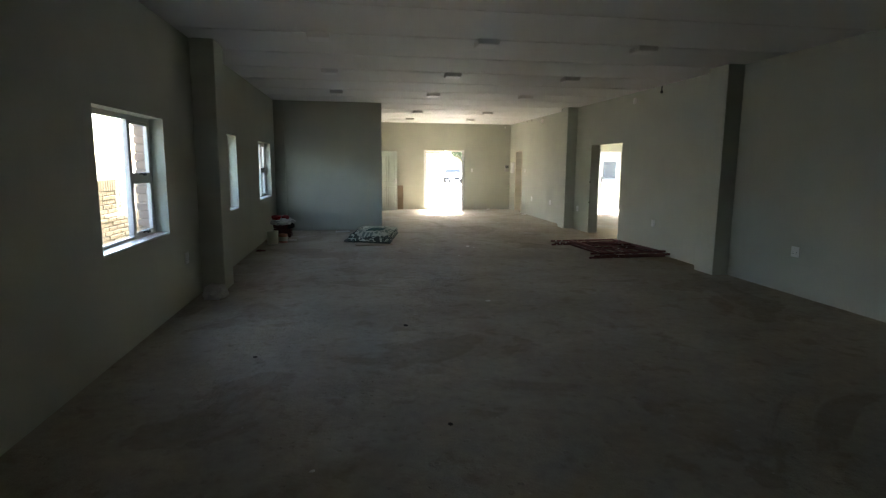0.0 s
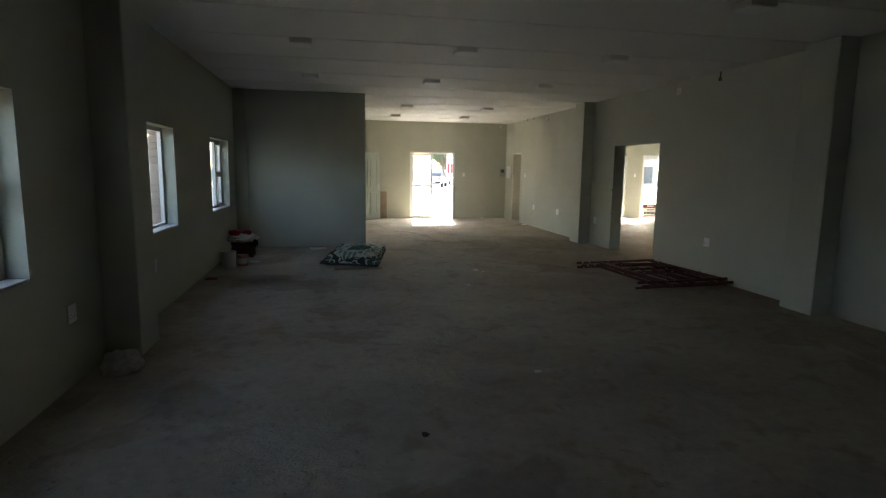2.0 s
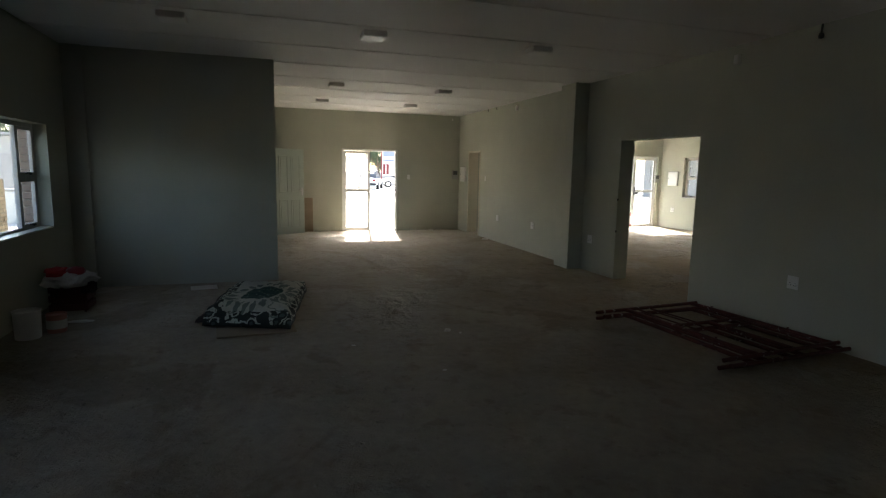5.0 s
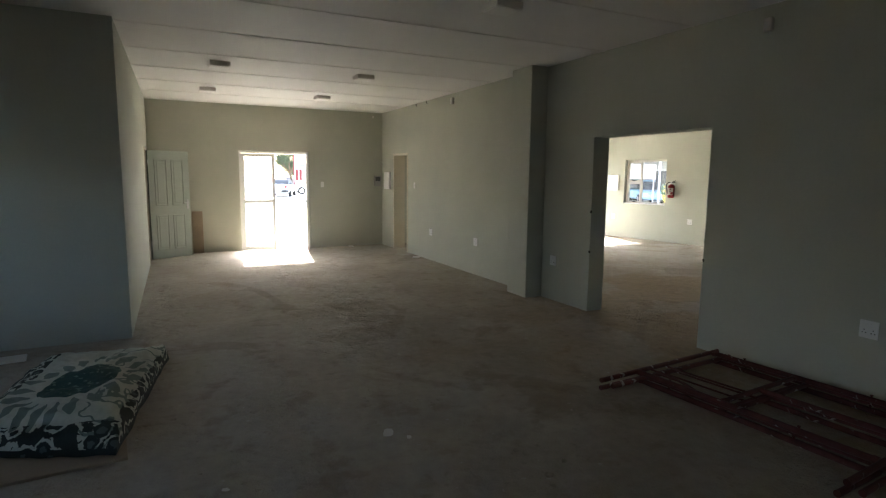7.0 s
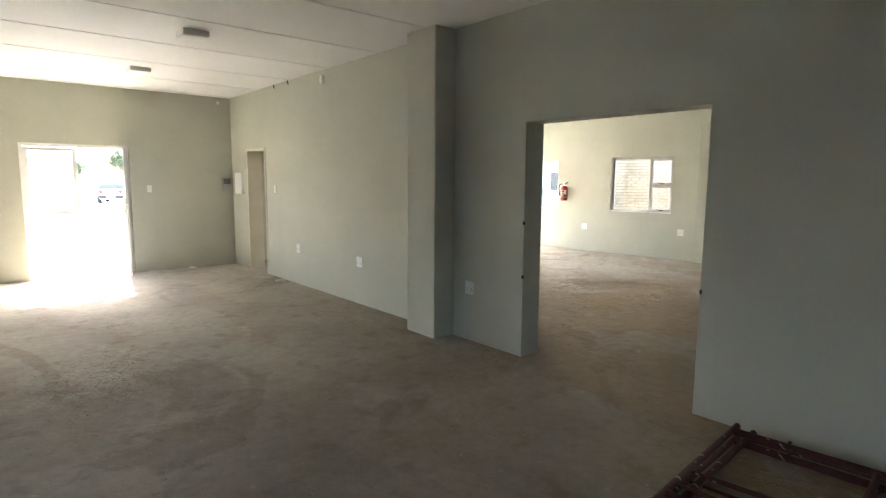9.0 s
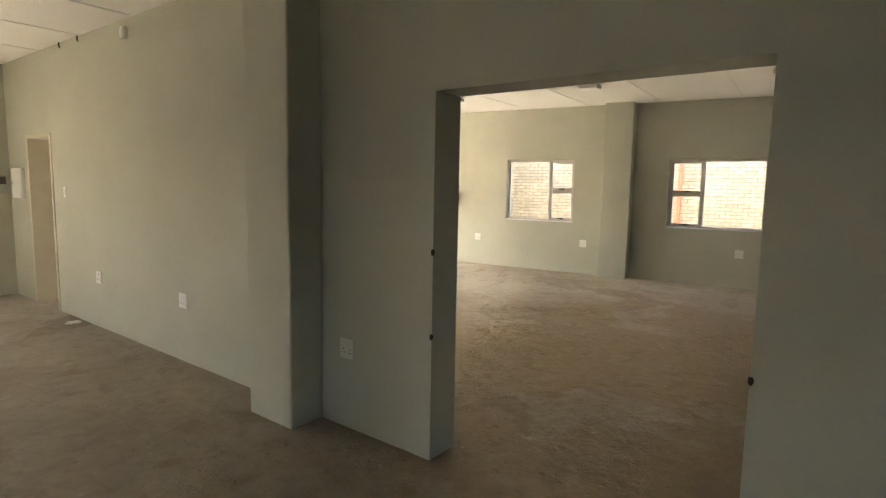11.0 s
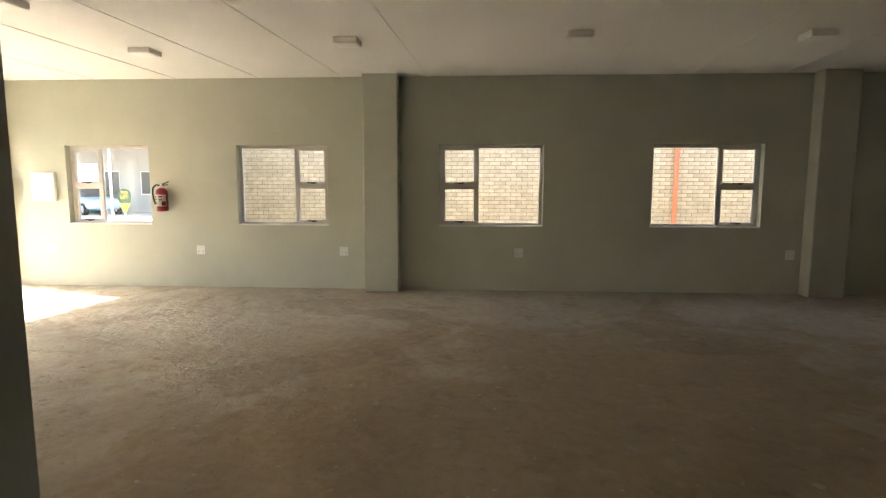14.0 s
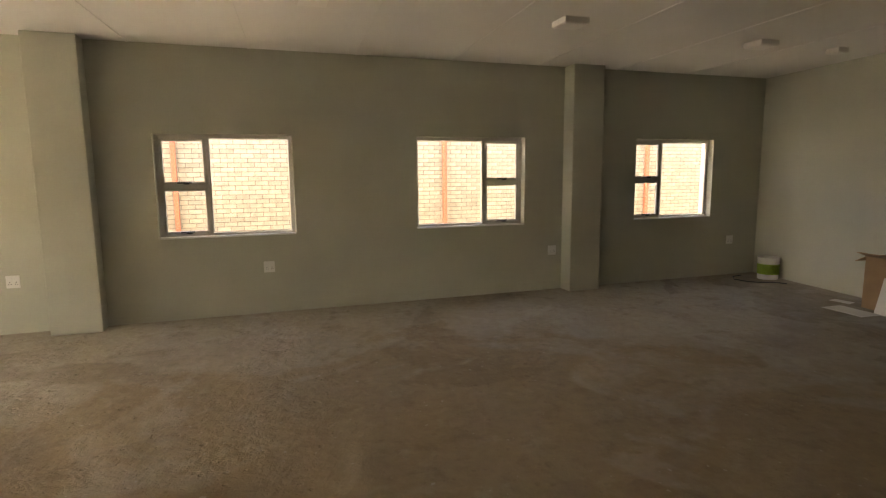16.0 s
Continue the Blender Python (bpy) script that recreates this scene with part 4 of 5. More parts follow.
for z in (0.02, 0.12, 0.22):
    for y in (-0.16, 0.145):
        part("slat", box(bmesh.new(), -0.18, 0.18, y, y + 0.015, z, z + 0.07, 0.003), CRATE, e)
    for x in (-0.18, 0.165):
        part("slat", box(bmesh.new(), x, x + 0.015, -0.144, 0.144, z, z + 0.07, 0.003), CRATE, e)
for x in (-0.164, 0.144):
    for y in (-0.144, 0.124):
        part("corner_post", box(bmesh.new(), x, x + 0.02, y, y + 0.02, 0, 0.295, 0.002), CRATE, e)
lump("cloth", Matrix.Translation((0.0, 0, 0.26)), (0.24, 0.22, 0.17), CLOTH, 2.0, "soiled pale work clothes", parent=e)
lump("dark_cloth", Matrix.Translation((0.16, -0.05, 0.2)), (0.09, 0.12, 0.12), DARKCLOTH, 5.0, "dark cloth hanging down", parent=e)
lump("red_cloth", Matrix.Translation((-0.12, -0.02, 0.38)), (0.11, 0.14, 0.10), REDCLOTH, 7.0, "red cloth", parent=e)
lump("red_cap", Matrix.Translation((0.06, -0.04, 0.39)), (0.09, 0.085, 0.10), RED, 8.0, "bright red cap", parent=e, crease=0.1)
lump("paper_scrap", pose(-7.22, -9.48, 0), (0.09, 0.04, 0.03), CRATE, 4.0, "dull red scrap lying by the wall", "scrap")
lump("cloth_bag", pose(-7.13, -13.10, 0), (0.14, 0.12, 0.17), CLOTH, 11.0, "crumpled dirty white bag at the pilaster foot", "bag")
lump("rubble_piece", pose(-6.85, -8.05, 0), (0.12, 0.03, 0.025), PAPER, 14.0, "pale strip of packaging on the floor", "scrap")

# narrow board leaning against the front wall
b = box(bmesh.new(), -0.10, 0.10, -0.01, 0.01, 0, 0.85, 0.003)
tagged(part("leaning_board", b, HARDBOARD), "brown hardboard offcut leaning against the wall", "board").matrix_world = pose(-3.99, -0.075, 0.0, -4, 0, 0)


# ---- things at the end of the second room ----
pail("paint_bucket", pose(8.08, -14.67, 0, 0, 0, 30), 0.15, 0.33, PLASTIC, "white paint bucket with a lime green label", GREEN)
b = bmesh.new()
cp = [(8.62 - 0.25, -14.45), (8.3, -14.25), (8.1, -14.12), (7.88, -14.2), (7.8, -14.35), (7.72, -14.55), (7.62, -14.6)]
for p, q in zip(cp, cp[1:]):
    tube(b, (*p, 0.008), (*q, 0.008), 0.007, 8)
tagged(part("loose_cable", b, BLACK), "black cable lying loose on the screed floor", "cable")


def carton(m):
    e = empty("cardboard_box", m, "brown cardboard box standing open against the wall", "box")
    w, d, h, t = 0.62, 0.40, 0.62, 0.006
    part("side", box(bmesh.new(), 0, w, -t, 0, 0, h), CARD, e)
    part("side", box(bmesh.new(), 0, w, -d, -d + t, 0, h), CARD, e)
    part("end", box(bmesh.new(), 0, t, -d + t, -t, 0, h), CARD, e)
    part("end", box(bmesh.new(), w - t, w, -d + t, -t, 0, h), CARD, e)
    part("bottom", box(bmesh.new(), t, w - t, -d + t, -t, 0, 0.008), CARD, e)
    for m2 in (pose(0, -d, h, 55, 0, 0), pose(0, 0, h, -160, 0, 0)):
        fl = box(bmesh.new(), 0.01, w - 0.01, -0.16, 0, -0.003, 0.003)
        fl.transform(m2)
        part("flap", fl, CARD, e)
    for x, a in ((0, 118), (w, -118)):
        fl = box(bmesh.new(), -0.003, 0.003, -d + 0.02, -0.02, 0, 0.17)
        fl.transform(pose(x, 0, h, 0, -a if x == 0 else -a, 0))
        part("flap", fl, CARD, e)


carton(pose(5.66, -14.40, 0, 0, 0, 0))
b = box(bmesh.new(), -0.24, 0.24, -0.01, 0.01, 0, 0.42, 0.003)
tagged(part("plasterboard_offcut", b, PAPER), "pale plasterboard offcut leaning on the cardboard box", "plasterboard").matrix_world = pose(5.76, -14.27, 0, 14, 0, 0)
for x, y, a, s in ((6.56, -14.42, 20, 0.11), (6.14, -14.10, 5, 0.24)):
    b = box(bmesh.new(), -s, s, -s * 0.6, s * 0.6, 0.001, 0.006)
    for v in b.verts:
        v.co.z += 0.012 * max(0, noise.noise(v.co * 6 + Vector((x, y, 0))))
    tagged(part("paper_sheet", b, PAPER), "loose pale sheet of paper on the floor", "paper", "loose papers").matrix_world = pose(x, y, 0, 0, 0, a)


# ---- letting board inside the shopfront ----
e = empty("sign_board", pose(4.95, -0.10, 0.0, -8, 0, 0), "red and white letting board leaning inside the glass", "sign")
part("panel", box(bmesh.new(), 0, 0.60, -0.006, 0.006, 0.02, 0.47, 0.002), PAPER, e)
part("header", box(bmesh.new(), 0.01, 0.59, -0.009, -0.0065, 0.33, 0.46), SIGNRED, e, "dark red header band")
part("footer", box(bmesh.new(), 0.01, 0.59, -0.009, -0.0065, 0.03, 0.075), SIGNRED, e, "dark red footer band")
for x0, x1, z0, z1, mm in ((0.18, 0.42, 0.37, 0.43, PAPER), (0.16, 0.44, 0.25, 0.29, SIGNRED), (0.05, 0.55, 0.12, 0.20, BLACK)):
    n = 6 if mm is not BLACK else 10
    for k in range(n):
        a = x0 + (x1 - x0) * k / n
        part("print_bar", box(bmesh.new(), a, a + (x1 - x0) / n * 0.7, -0.0115, -0.0092, z0, z1), mm, e)


# ---- debris on the floor ----
def crumbs(name, n, area, lo, hi, mat, label, seed):
    rnd = random.Random(seed)
    verts, faces = [], []
    for _ in range(n):
        x, y = rnd.uniform(area[0], area[1]), rnd.uniform(area[2], area[3])
        s = lo + (hi - lo) * rnd.random() ** 3
        k = len(verts)
        a = rnd.uniform(0, 6.28)
        for dx, dy in ((1, 0), (0, 1), (-1, 0), (0, -1)):
            q = s * rnd.uniform(0.6, 1.2)
            verts.append((x + q * (dx * math.cos(a) - dy * math.sin(a)), y + q * (dx * math.sin(a) + dy * math.cos(a)), -0.002))
        verts.append((x + rnd.uniform(-.3, .3) * s, y + rnd.uniform(-.3, .3) * s, s * rnd.uniform(0.25, 0.6)))
        faces += [(k, k + 1, k + 4), (k + 1, k + 2, k + 4), (k + 2, k + 3, k + 4), (k + 3, k, k + 4), (k + 3, k + 2, k + 1, k)]
    me = bpy.data.meshes.new(name)
    me.from_pydata(verts, [], faces)
    me.materials.append(mat)
    return tagged(new(name, me), label, "debris", kind="stuff")


crumbs("plaster_crumbs", 900, (XL + 0.1, -0.35, -19.5, -0.2), 0.003, 0.012, SCREED, "small crumbs of cement and plaster on the floor", 4)
crumbs("plaster_crumbs_room", 900, (0.3, 6.9, -13.5, -0.3), 0.003, 0.014, SCREED, "small crumbs of cement and plaster on the floor", 5)
# plaster droppings along the foot of the walls
drops = crumbs("wall_droppings", 420, (0.4, 15.0, -0.11, -0.008), 0.004, 0.020, SCREED, "plaster droppings along the foot of the window wall", 6)
drops.matrix_world = EAST.copy()
crumbs("hall_droppings", 420, (-0.11, -0.008, -20.5, -0.2), 0.004, 0.020, SCREED, "plaster droppings along the foot of the dividing wall", 7)
crumbs("side_droppings", 260, (XL + 0.01, XL + 0.13, -20.5, -6.4), 0.004, 0.020, SCREED, "plaster droppings along the foot of the side wall", 8)
for x, y, s, mm in ((-3.33, -9.24, 0.045, PAPER), (-3.70, -10.29, 0.02, PAPER), (-4.31, -9.48, 0.02, PAPER), (-4.98, -14.51, 0.03, DARKHOLE), (-5.68, -17.1, 0.015, PAPER),
                    (-4.88, -16.67, 0.02, DARKHOLE), (-3.93, -13.61, 0.03, PAPER), (-3.23, -9.34, 0.02, PAPER), (-6.29, -15.27, 0.02, DARKHOLE), (-0.82, -0.18, 0.07, PAPER), (-0.13, -2.32, 0.07, PAPER),
                    (2.35, -9.55, 0.022, PAPER), (2.6, -9.3, 0.03, SCREED)):
    tagged(lump("floor_scrap", pose(x, y, 0, 0, 0, x * 90), (s, s * 0.7, s * 0.45), mm, x + y, "small scrap lying on the screed floor", "scrap"), group="small scraps on the floor")


# ---- ground outside ----
gb = bmesh.new()
bmesh.ops.create_grid(gb, x_segments=2, y_segments=2, size=900)
ground_ob = part("ground", gb, GROUND)
ground_ob.location.z = -0.14
tagged(ground_ob, "dry sandy ground reaching to the horizon", "ground", kind="structure")
tagged(part("pavement", box(bmesh.new(), -30, 30, 0.27, 16.6, -0.3, -0.05), PAVING), "pale sunlit concrete forecourt paving", "pavement", kind="structure")
tagged(part("side_paving", box(bmesh.new(), -9.4, XL - 0.27, -24, 0.26, -0.3, -0.06), GROUND), "bare earth strip along the side wall", "pavement", kind="structure")
tagged(part("kerb", box(bmesh.new(), -60, 60, 16.62, 16.78, -0.3, -0.02, 0.02), GREYPAINT), "concrete kerb along the street", "kerb", kind="structure")
tagged(part("road", box(bmesh.new(), -200, 200, 16.8, 23.5, -0.3, -0.11), ASPHALT), "asphalt street across the forecourt", "road", kind="structure")
tagged(part("far_pavement", box(bmesh.new(), -60, 60, 23.52, 44, -0.3, -0.06), PAVING), "pale sunlit parking area over the road", "pavement", kind="structure")


# ---- vehicles ----
def loft(sections):
    """A shell through rings of points of equal count."""
    bm = bmesh.new()
    rings = [[bm.verts.new(p) for p in s] for s in sections]
    n = len(rings[0])
    for a, b in zip(rings, rings[1:]):
        for k in range(n):
            bm.faces.new((a[k], a[(k + 1) % n], b[(k + 1) % n], b[k]))
    bm.faces.new(rings[0][::-1])
    bm.faces.new(rings[-1])
    bmesh.ops.recalc_face_normals(bm, faces=bm.faces[:])
    return bm


def oval(x, w, z0, z1, n=16, k=0.55):
    pts = []
    for i in range(n):
        a = 2 * math.pi * (i + 0.5) / n
        c, s = math.cos(a), math.sin(a)
        pts.append((x, w * math.copysign(abs(c) ** k, c), (z0 + z1) / 2 + (z1 - z0) / 2 * math.copysign(abs(s) ** k, s)))
    return pts


def car(name, m, paint, label, bakkie=False):
    """A parked car, its nose towards +x."""
    e = empty(name, m, label, "car", "parked cars")
    L = 2.15
    part("body", loft([oval(-L, 0.70, 0.35, 0.80), oval(-L + 0.15, 0.82, 0.26, 0.95), oval(-1.2, 0.85, 0.22, 0.98), oval(0, 0.86, 0.22, 0.97), oval(1.0, 0.85, 0.22, 0.93),
                       oval(L - 0.35, 0.80, 0.26, 0.80), oval(L, 0.62, 0.36, 0.66)]), paint, e, smooth=True)
    if bakkie:
        cab = [oval(-0.45, 0.70, 0.93, 1.00), oval(-0.35, 0.68, 0.93, 1.58), oval(0.3, 0.66, 0.93, 1.60), oval(1.0, 0.72, 0.92, 0.98)]
        tray = box(bmesh.new(), -L + 0.1, -0.5, -0.80, 0.80, 0.90, 1.12, 0.03)
        part("load_tray", tray, paint, e)
    else:
        cab = [oval(-1.95, 0.70, 0.90, 0.98), oval(-1.45, 0.66, 0.92, 1.42), oval(-0.4, 0.66, 0.92, 1.50), oval(0.25, 0.64, 0.92, 1.45), oval(1.05, 0.72, 0.90, 0.95)]
    part("cabin", loft(cab), CARGLASS, e, "dark glazed cabin", smooth=True)
    roof0, roof1 = (-0.33, 0.3) if bakkie else (-1.35, 0.2)
    part("roof", box(bmesh.new(), roof0, roof1, -0.6, 0.6, 1.46 if not bakkie else 1.56, 1.53 if not bakkie else 1.63, 0.03), paint, e)
    for x in (-1.32, 1.32):
        for y in (-0.76, 0.76):
            w = part("wheel", tube(bmesh.new(), (x, y - 0.1, 0.31), (x, y + 0.1, 0.31), 0.31, 24), TYRE, e)
            part("rim", tube(bmesh.new(), (x, y - 0.105, 0.31), (x, y + 0.105, 0.31), 0.19, 16), STEEL, w)
    for s in (-0.55, 0.55):
        part("headlight", box(bmesh.new(), L - 0.16, L - 0.02, s - 0.13, s + 0.13, 0.58, 0.70, 0.03), PLASTIC, e)
        part("tail_light", box(bmesh.new(), -L - 0.01, -L + 0.12, s - 0.1, s + 0.1, 0.66, 0.82, 0.02), RED, e)
    part("bumper", box(bmesh.new(), -L - 0.06, -L + 0.1, -0.72, 0.72, 0.34, 0.52, 0.04), BLACK, e, "black rear bumper")
    part("number_plate", box(bmesh.new(), -L - 0.075, -L - 0.06, -0.24, 0.24, 0.4, 0.5), PAPER, e)
    return e


car("parked_car", pose(3.55, 32.5, -0.06, 0, 0, 72), CARWHITE, "white car parked across the road")
car("hatchback", pose(7.2, 36.5, -0.06, 0, 0, 172), CARWHITE, "white hatchback parked across the road")
car("blue_car", pose(24.6, 15.6, -0.06, 0, 0, -120), CARBLUE, "pale blue car parked under the canopy")
car("yard_pickup", pose(23.5, 26.0, -0.06, 0, 0, -95), CARWHITE, "white pickup standing beyond the forecourt", True)
car("side_car", pose(-13.2, -9.2, -0.14, 0, 0, 92), CARWHITE, "white car behind the brick boundary wall")


# ---- trees ----
def tree(m, height, spread, seed, label):
    rnd = random.Random(seed)
    e = empty("tree", m, label, "tree", "street trees")
    b = bmesh.new()
    base = Vector((0, 0, 0))
    tips = []
    trunk = [Vector((0, 0, -0.1)), Vector((0.05, 0.03, height * 0.2)), Vector((-0.04, 0.06, height * 0.42))]
    tube(b, trunk[0], trunk[1], 0.17, 10, 0.14)
    tube(b, trunk[1], trunk[2], 0.14, 10, 0.10)
    for k in range(7):
        a = 6.283 * k / 7 + rnd.uniform(-0.3, 0.3)
        tip = trunk[2] + Vector((math.cos(a) * spread * rnd.uniform(0.45, 0.8), math.sin(a) * spread * rnd.uniform(0.45, 0.8), height * rnd.uniform(0.12, 0.42)))
        tube(b, trunk[2], tip, 0.07, 8, 0.02)
        tips.append(tip)
        for _ in range(2):
            t2 = tip + Vector((rnd.uniform(-1, 1), rnd.uniform(-1, 1), rnd.uniform(0.1, 0.9))) * spread * 0.35
            tube(b, trunk[2].lerp(tip, 0.6), t2, 0.03, 6, 0.01)
            tips.append(t2)
    part("trunk", b, BARK, e)
    verts, faces = [], []
    for tip in tips:
        for _ in range(130):
            d = Vector((rnd.gauss(0, 1), rnd.gauss(0, 1), rnd.gauss(0, 0.8))) * spread * 0.17
            c = tip + d
            u = Vector((rnd.uniform(-1, 1), rnd.uniform(-1, 1), rnd.uniform(-1, 1))).normalized() * 0.11
            w = u.orthogonal().normalized() * 0.045
            k = len(verts)
            verts += [c - u, c + w, c + u, c - w]
            faces.append((k, k + 1, k + 2, k + 3))
    me = bpy.data.meshes.new("crown")
    me.from_pydata(verts, [], faces)
    me.materials.append(LEAF)
    new("crown", me).parent = e
    return e


tree(pose(5.9, 41, -0.06), 4.3, 1.7, 1, "small leafy street tree behind a low wall")
tree(pose(-3.5, 44, -0.06), 5.0, 2.2, 2, "leafy street tree behind a low wall")
tree(pose(-20.5, 8.5, -0.14), 3.0, 1.7, 3, "leafy tree beyond the boundary wall")
tree(pose(-15.5, 15.0, -0.14), 3.2, 1.8, 4, "leafy tree beyond the boundary wall")
tree(pose(-26.0, 16.0, -0.14), 3.6, 2.2, 5, "leafy tree beyond the side yard")
# unseen row of trees, added to block low western sky from the windows
belt = tree(pose(-24.0, -6.0, -0.14), 3.4, 2.3, 8, "leafy tree added out of view to block horizon light")
for k, (x, y) in enumerate(((-25.5, -10.5), (-24.5, -15), (-26, -1.5), (-25, -19.5), (-27, 3.5), (-26, -24), (-29, 9))):
    copy_thing(belt, pose(x, y, -0.14, 0, 0, 70 * k))
row = tree(pose(7.4, 44.6, -0.06), 3.3, 1.9, 11, "bushy street tree behind a low wall")
for k, x in enumerate((10.2, 13.1, 1.6, -0.9, -6.2, -9.0, -12.1)):
    copy_thing(row, pose(x, 44.7 + 0.4 * math.sin(3 * k), -0.06, 0, 0, 50 * k))
tree(pose(17.5, 46, -0.06), 5.0, 2.3, 6, "leafy street tree near the shops")


# ---- walls, sign and buildings across the road ----
e = empty("garden_wall", pose(0, 42.5, 0), "low grey rendered wall with square piers", "garden wall")
part("panel", box(bmesh.new(), -26, 12, -0.1, 0.1, -0.3, 1.25, 0.02), GREYPAINT, e)
for k in range(20):
    x = -26 + 2 * k
    p = part("pier", box(bmesh.new(), x - 0.2, x + 0.2, -0.2, 0.2, -0.3, 1.65, 0.02), GREYPAINT, e)
    part("cap", box(bmesh.new(), x - 0.25, x + 0.25, -0.25, 0.25, 1.651, 1.72, 0.02), GREYPAINT, p)

e = empty("street_sign", pose(5.4, 34.0, -0.06), "tall red-framed advertising board on posts", "sign")
for x in (-0.62, 0.62):
    part("post", tube(bmesh.new(), (x, 0, -0.2), (x, 0, 4.2), 0.04), SIGNRED, e)
part("board", box(bmesh.new(), -0.55, 0.55, -0.03, 0.03, 1.1, 3.9, 0.01), PAPER, e)
part("stripe", box(bmesh.new(), -0.5, 0.5, -0.05, -0.031, 2.75, 3.2), SIGNBLUE, e)
part("stripe", box(bmesh.new(), -0.5, 0.5, -0.05, -0.031, 2.35, 2.5), SIGNBLUE, e)
part("panel", box(bmesh.new(), -0.5, -0.28, -0.05, -0.031, 1.2, 2.1), SIGNRED, e)
part("panel", box(bmesh.new(), -0.2, 0.02, -0.05, -0.031, 1.2, 2.1), SIGNRED, e)


def shop(name, m, w, d, h, bays, label, canopy=2.6, fascia=PLASTIC):
    """A single-storey building with a fascia, a canopy on posts, and glazed bays."""
    e = empty(name, m, label, "building")
    op = []
    bw = w / bays
    for k in range(bays):
        op.append((k * bw + 0.5, (k + 1) * bw - 0.5, 0.0 if k % 2 else 0.9, 2.2))
    part("wall", wall_mesh(w, h, 0.25, op, -0.3), GREYPAINT, e)
    part("rear", box(bmesh.new(), 0, w, 0.8, d, -0.3, h - 0.02), GREYPAINT, e)
    part("roof", box(bmesh.new(), -0.3, w + 0.3, -canopy, d + 0.3, h + 0.01, h + 0.16, 0.02), ROOFTIN, e)
    part("fascia", box(bmesh.new(), -0.32, w + 0.32, -canopy - 0.06, -canopy - 0.005, h - 0.25, h + 0.24, 0.01), fascia, e, "fascia board")
    for k in range(bays + 1):
        part("post", tube(bmesh.new(), (k * bw, -canopy + 0.15, -0.3), (k * bw, -canopy + 0.15, h), 0.06), PLASTIC, e)
    for a, b2, z0, z1 in op:
        wn_ = part("window", ring(bmesh.new(), b2 - a, z1 - z0, 0.05, 0.08, 0.14, a, z0), WHITE_ALU, e)
        part("pane", box(bmesh.new(), a + 0.05, b2 - 0.05, 0.105, 0.115, z0 + 0.05, z1 - 0.05), CARGLASS, wn_)
    return e


shop("shop_building", pose(12, 46, 0), 22, 8, 3.3, 6, "low grey shop building with a canopy")
shop("carport_building", pose(22.8, 22.0, 0, 0, 0, -62), 20, 6, 3.45, 5, "low building with a canopy over parked cars", 4.0, ROOFTIN)
e = empty("banner_sign", pose(18.5, 8.4, -0.06, 0, 0, -48), "pin-shaped dark green letting sign with a yellow point", "sign")
pin = [(0.0, 0.42), (0.07, 0.56), (0.15, 0.74), (0.20, 0.90), (0.23, 1.06), (0.225, 1.18), (0.18, 1.30), (0.10, 1.37), (0.0, 1.39)]
part("board", lathe(bmesh.new(), pin, 24, Matrix.Diagonal((1, 0.10, 1, 1))), SIGNGREEN, e)
part("point", lathe(bmesh.new(), [(0.0, 0.41), (0.075, 0.56), (0.155, 0.74), (0.18, 0.82), (0.0, 0.70)], 24, Matrix.Diagonal((1, 0.13, 1, 1))), YELLOW, e, "yellow lower point")
for word, z in (("TO", 1.17), ("LET", 1.0)):
    cu = bpy.data.curves.new("lettering", "FONT")
    cu.body, cu.size, cu.align_x, cu.extrude = word, 0.17, "CENTER", 0.002
    cu.materials.append(YELLOW)
    o = new("lettering", cu)
    o.parent = e
    o.matrix_basis = pose(0, -0.03, z, 90, 0, 0)
part("post", tube(bmesh.new(), (0, 0.03, -0.1), (0, 0.03, 0.6), 0.02), STEEL, e)
e = empty("white_hoarding", pose(20.75, 13.6, -0.06, 0, 0, -48), "plain white hoarding panel on posts", "hoarding")
part("panel", box(bmesh.new(), -0.2, 1.75, -0.03, 0.03, 1.62, 2.48, 0.006), PAPER, e)
for x in (-0.1, 1.65):
    part("post", tube(bmesh.new(), (x, 0.06, -0.2), (x, 0.06, 2.4), 0.035), STEEL, e)

e = empty("shed", pose(-13.4, 9.0, -0.14), "small grey sheet-metal shed in the side yard", "shed")
part("wall", box(bmesh.new(), -1.3, 1.3, -1.2, 1.2, 0, 2.6, 0.02), GREYPAINT, e)
part("roof", box(bmesh.new(), -1.5, 1.5, -1.4, 1.4, 2.601, 2.7, 0.02), ROOFTIN, e)
part("door", box(bmesh.new(), 0.1, 0.9, -1.24, -1.201, 0.02, 2.0, 0.01), ROOFTIN, e)
e = empty("yard_wall", pose(-11.5, 3.6, -0.14), "low white painted yard wall", "garden wall")
part("panel", box(bmesh.new(), -3.2, 3.2, -0.1, 0.1, -0.1, 0.95, 0.02), PAPER, e)
part("coping", box(bmesh.new(), -3.25, 3.25, -0.14, 0.14, 0.951, 1.02, 0.02), GREYPAINT, e)


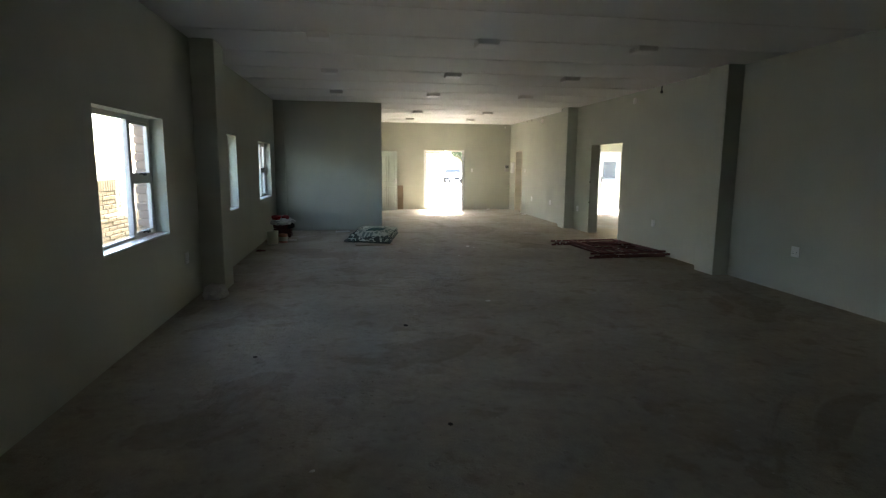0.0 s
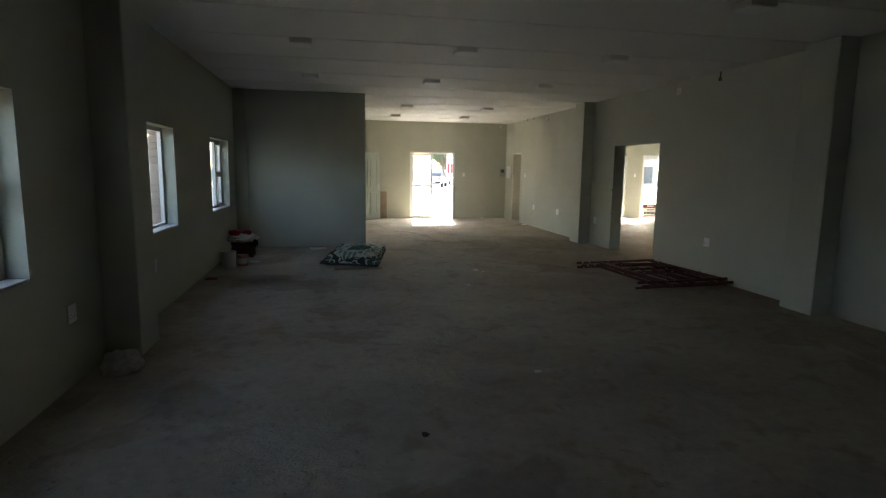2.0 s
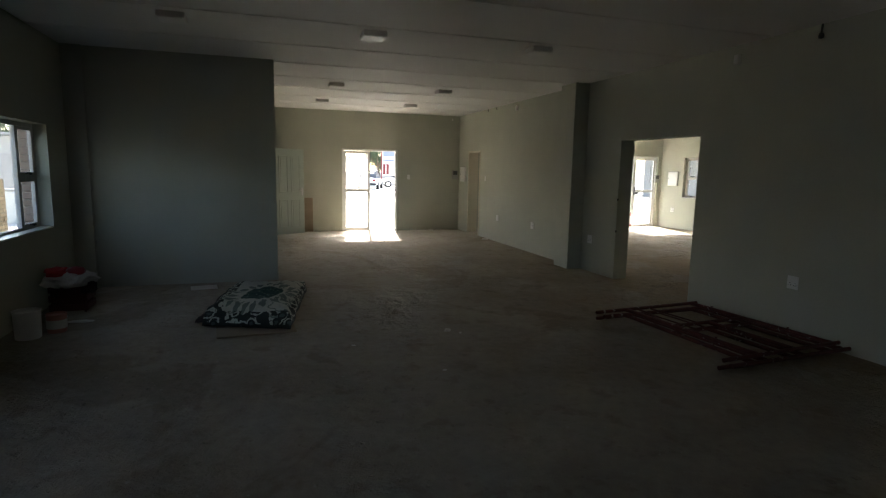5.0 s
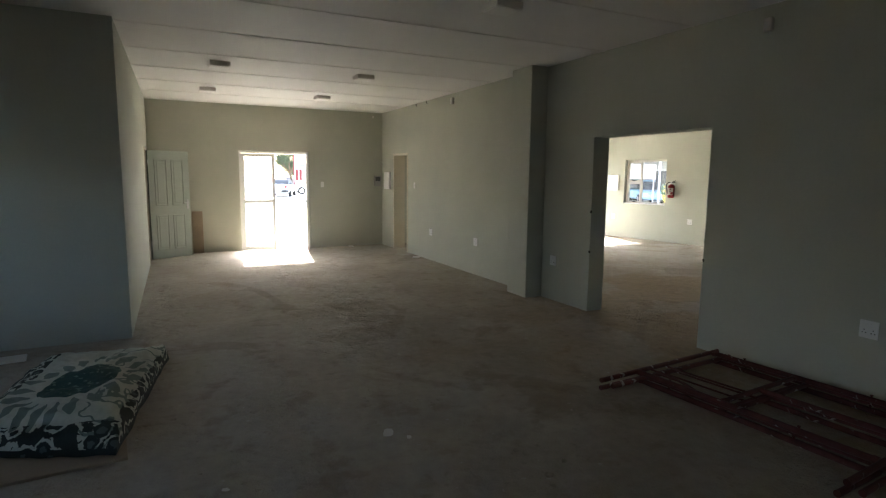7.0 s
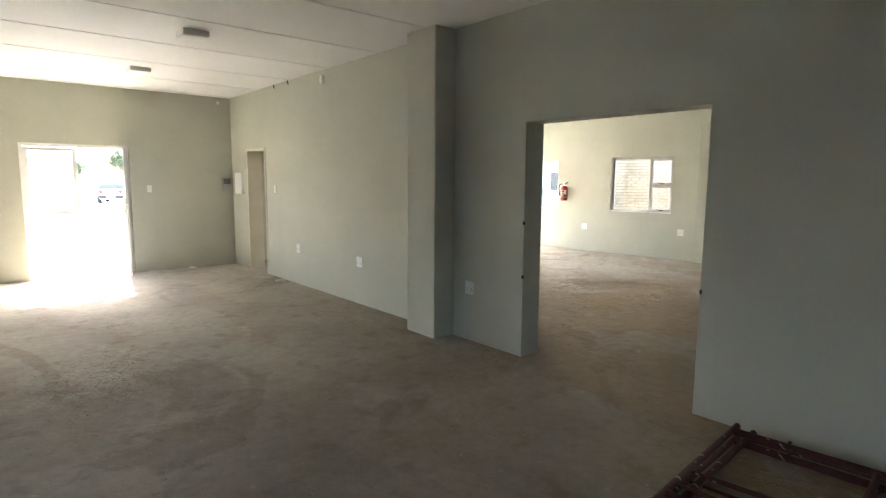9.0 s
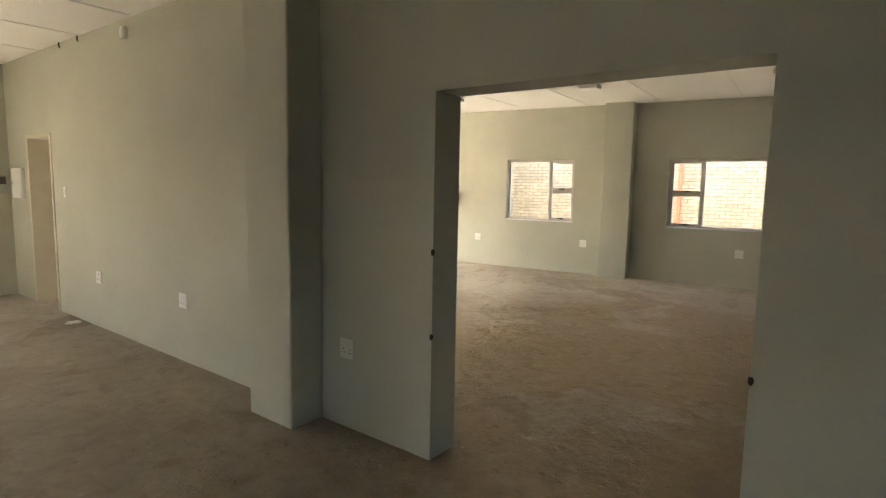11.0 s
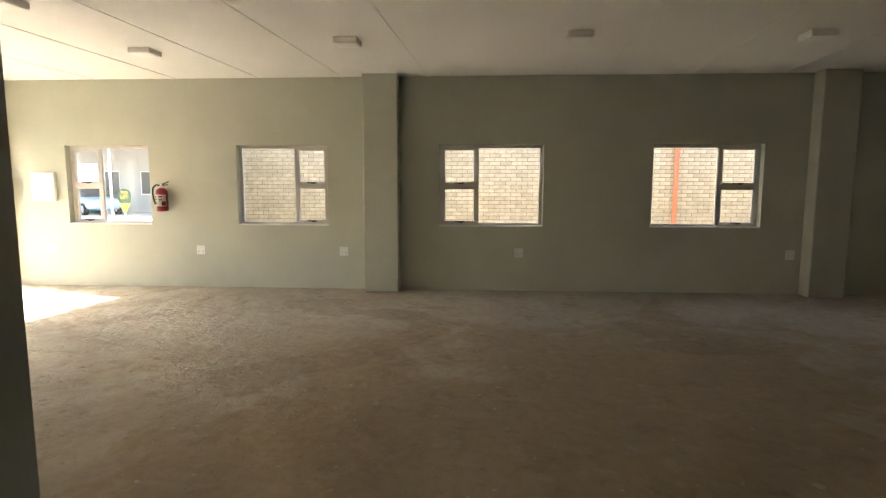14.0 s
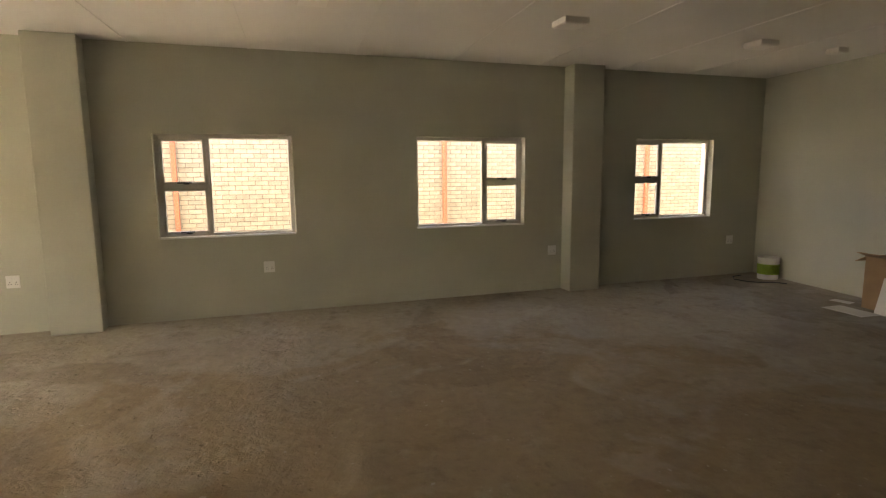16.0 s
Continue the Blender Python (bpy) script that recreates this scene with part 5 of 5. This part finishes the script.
# ---- face brick walls ----
def brick_wall(name, m, length, height, bl, bh, thick, near, label, joint=0.011, soldier=False, cap_parts=300, mats=(BRICK, BRICK_S)):
    """Mortar backing with bricks laid in stretcher bond; seen face at y = 0, wall behind it. near: (u0, u1, z0, z1) of the bricks kept apart."""
    root = part(name, box(bmesh.new(), 0.004, length - 0.004, 0.006, thick - 0.006, -0.3, height - 0.003), MORTAR)
    root.matrix_world = m
    tagged(root, label, "wall", kind="structure")
    me0 = bpy.data.meshes.new("brick")
    b = box(bmesh.new(), 0, bl - joint, 0, 0.05, 0, bh - joint, 0.0)
    bmesh.ops.bevel(b, geom=[e2 for e2 in b.edges if all(v.co.y < 0.01 for v in e2.verts)], offset=0.004, segments=1, affect="EDGES")
    b.to_mesh(me0)
    vs0 = [v.co.copy() for v in me0.vertices]
    fs0 = [tuple(p.vertices) for p in me0.polygons]
    b.free()
    me0.materials.append(mats[0])
    verts, faces = [], []
    rnd = random.Random(len(name))
    count = 0
    rows = int(height / bh)
    for r in range(rows):
        z = r * bh
        if soldier and r >= rows - 2:
            continue
        u = -bl / 2 if r % 2 else 0.0
        while u < length - 0.02:
            a, c = max(u, 0), min(u + bl - joint, length)
            jit = rnd.uniform(-0.003, 0.003)
            if c - a > 0.03:
                whole = c - a > bl - joint - 1e-6
                if whole and near[0] <= a and c <= near[1] and near[2] <= z <= near[3] and count < cap_parts:
                    o = new("brick", me0)
                    o.parent = root
                    o.matrix_basis = Matrix.Translation((a, jit, z + rnd.uniform(-0.0015, 0.0015)))
                    count += 1
                else:
                    k = len(verts)
                    sx = (c - a) / (bl - joint)
                    verts += [(a + v.x * sx, v.y + jit, z + v.z) for v in vs0]
                    faces += [tuple(i + k for i in f) for f in fs0]
            u += bl
    if soldier:
        z = (rows - 2) * bh
        u = 0.0
        while u < length - 0.06:
            k = len(verts)
            for x, y, zz in itertools_product((0, 0.062), (-0.004, thick), (0, height - z)):
                verts.append((u + x, y, z + zz))
            faces += [tuple(i + k for i in f) for f in ((0, 1, 3, 2), (4, 6, 7, 5), (0, 4, 5, 1), (2, 3, 7, 6), (0, 2, 6, 4), (1, 5, 7, 3))]
            u += 0.074
    me = bpy.data.meshes.new("bricks")
    me.from_pydata(verts, [], faces)
    me.materials.append(mats[1])
    o = new("bricks", me)
    o.parent = root
    tagged(o, kind="stuff")
    return root


def itertools_product(a, b, c):
    return [(x, y, z) for x in a for y in b for z in c]


# neighbour's wall beyond the window wall, parallel to it, and the return that closes the alley
PIPES = (4.22, 9.24, 14.20)
NOFF = 4.15
nx = lambda y: XW(y) + NOFF
NB = brick_wall("wall_neighbour", Matrix.Translation((nx(-1.30), -1.30, -0.06)) @ Matrix.Rotation(math.atan2(-1, -SK), 4, "Z"), 20.0, 2.98, 0.232, 0.083, 0.3, (6.4, 11.0, 1.2, 2.3), "yellow face brick wall of the neighbouring building")
brick_wall("wall_alley_end", Matrix.Translation((nx(-1.30) - 1.45, -1.33, -0.06)), 1.44, 2.98, 0.232, 0.083, 0.22, (0, 1.4, 1.2, 2.3), "yellow face brick return wall closing the alley", cap_parts=60)
tagged(part("alley_paving", prism([(XW(-1.5) + 0.27, -1.5), (nx(-1.5) - 0.01, -1.5), (nx(-21) - 0.01, -21), (XW(-21) + 0.27, -21)], -0.3, -0.06), GROUND), "bare earth yard strip between the buildings", "pavement", kind="structure")
NBM = NB.matrix_world.copy()
for u in PIPES:
    e = empty("downpipe", NBM @ Matrix.Translation((u, -0.062, 0)), "terracotta painted downpipe on the brick wall", "downpipe", "downpipes")
    part("pipe", box(bmesh.new(), -0.04, 0.04, -0.03, 0.055, -0.02, 2.95, 0.012), ORANGE, e)
    for z in (0.5, 2.3):
        part("clip", box(bmesh.new(), -0.052, 0.052, -0.034, 0.058, z, z + 0.03, 0.004), ORANGE, e)
# boundary wall outside the left windows
brick_wall("wall_boundary", Matrix.Translation((-8.9, -21, -0.06)) @ Matrix.Rotation(radians(90), 4, "Z"), 17.0, 1.4, 0.26, 0.0625, 0.22, (9.6, 14.0, 0.7, 1.3), "yellow face brick boundary wall with a soldier course", soldier=True, mats=(BRICK2, BRICK2_S))
# brick outer reveals of the left windows
me_r = bpy.data.meshes.new("reveal_brick")
b = box(bmesh.new(), -0.012, 0.10, 0.0, 0.10, 0, 0.073, 0.006)
b.to_mesh(me_r)
b.free()
me_r.materials.append(BROWNBRICK)
ww = bpy.data.objects["wall_west"]
for k, (a, c) in enumerate(LW):
    o = part("reveal_mortar", box(bmesh.new(), c - YB + 0.245, c - YB + 0.33, 0.19, 0.275, WZ0 + 0.002, WZ1 - 0.002), MORTAR, ww)
    for r in range(14):
        o = new("brick", me_r)
        o.parent = ww
        o.matrix_basis = Matrix.Translation((c - YB + 0.25 - (0.006 if r % 2 else 0), 0.186 + (0.008 if r % 2 else 0), WZ0 + r * 0.0835))
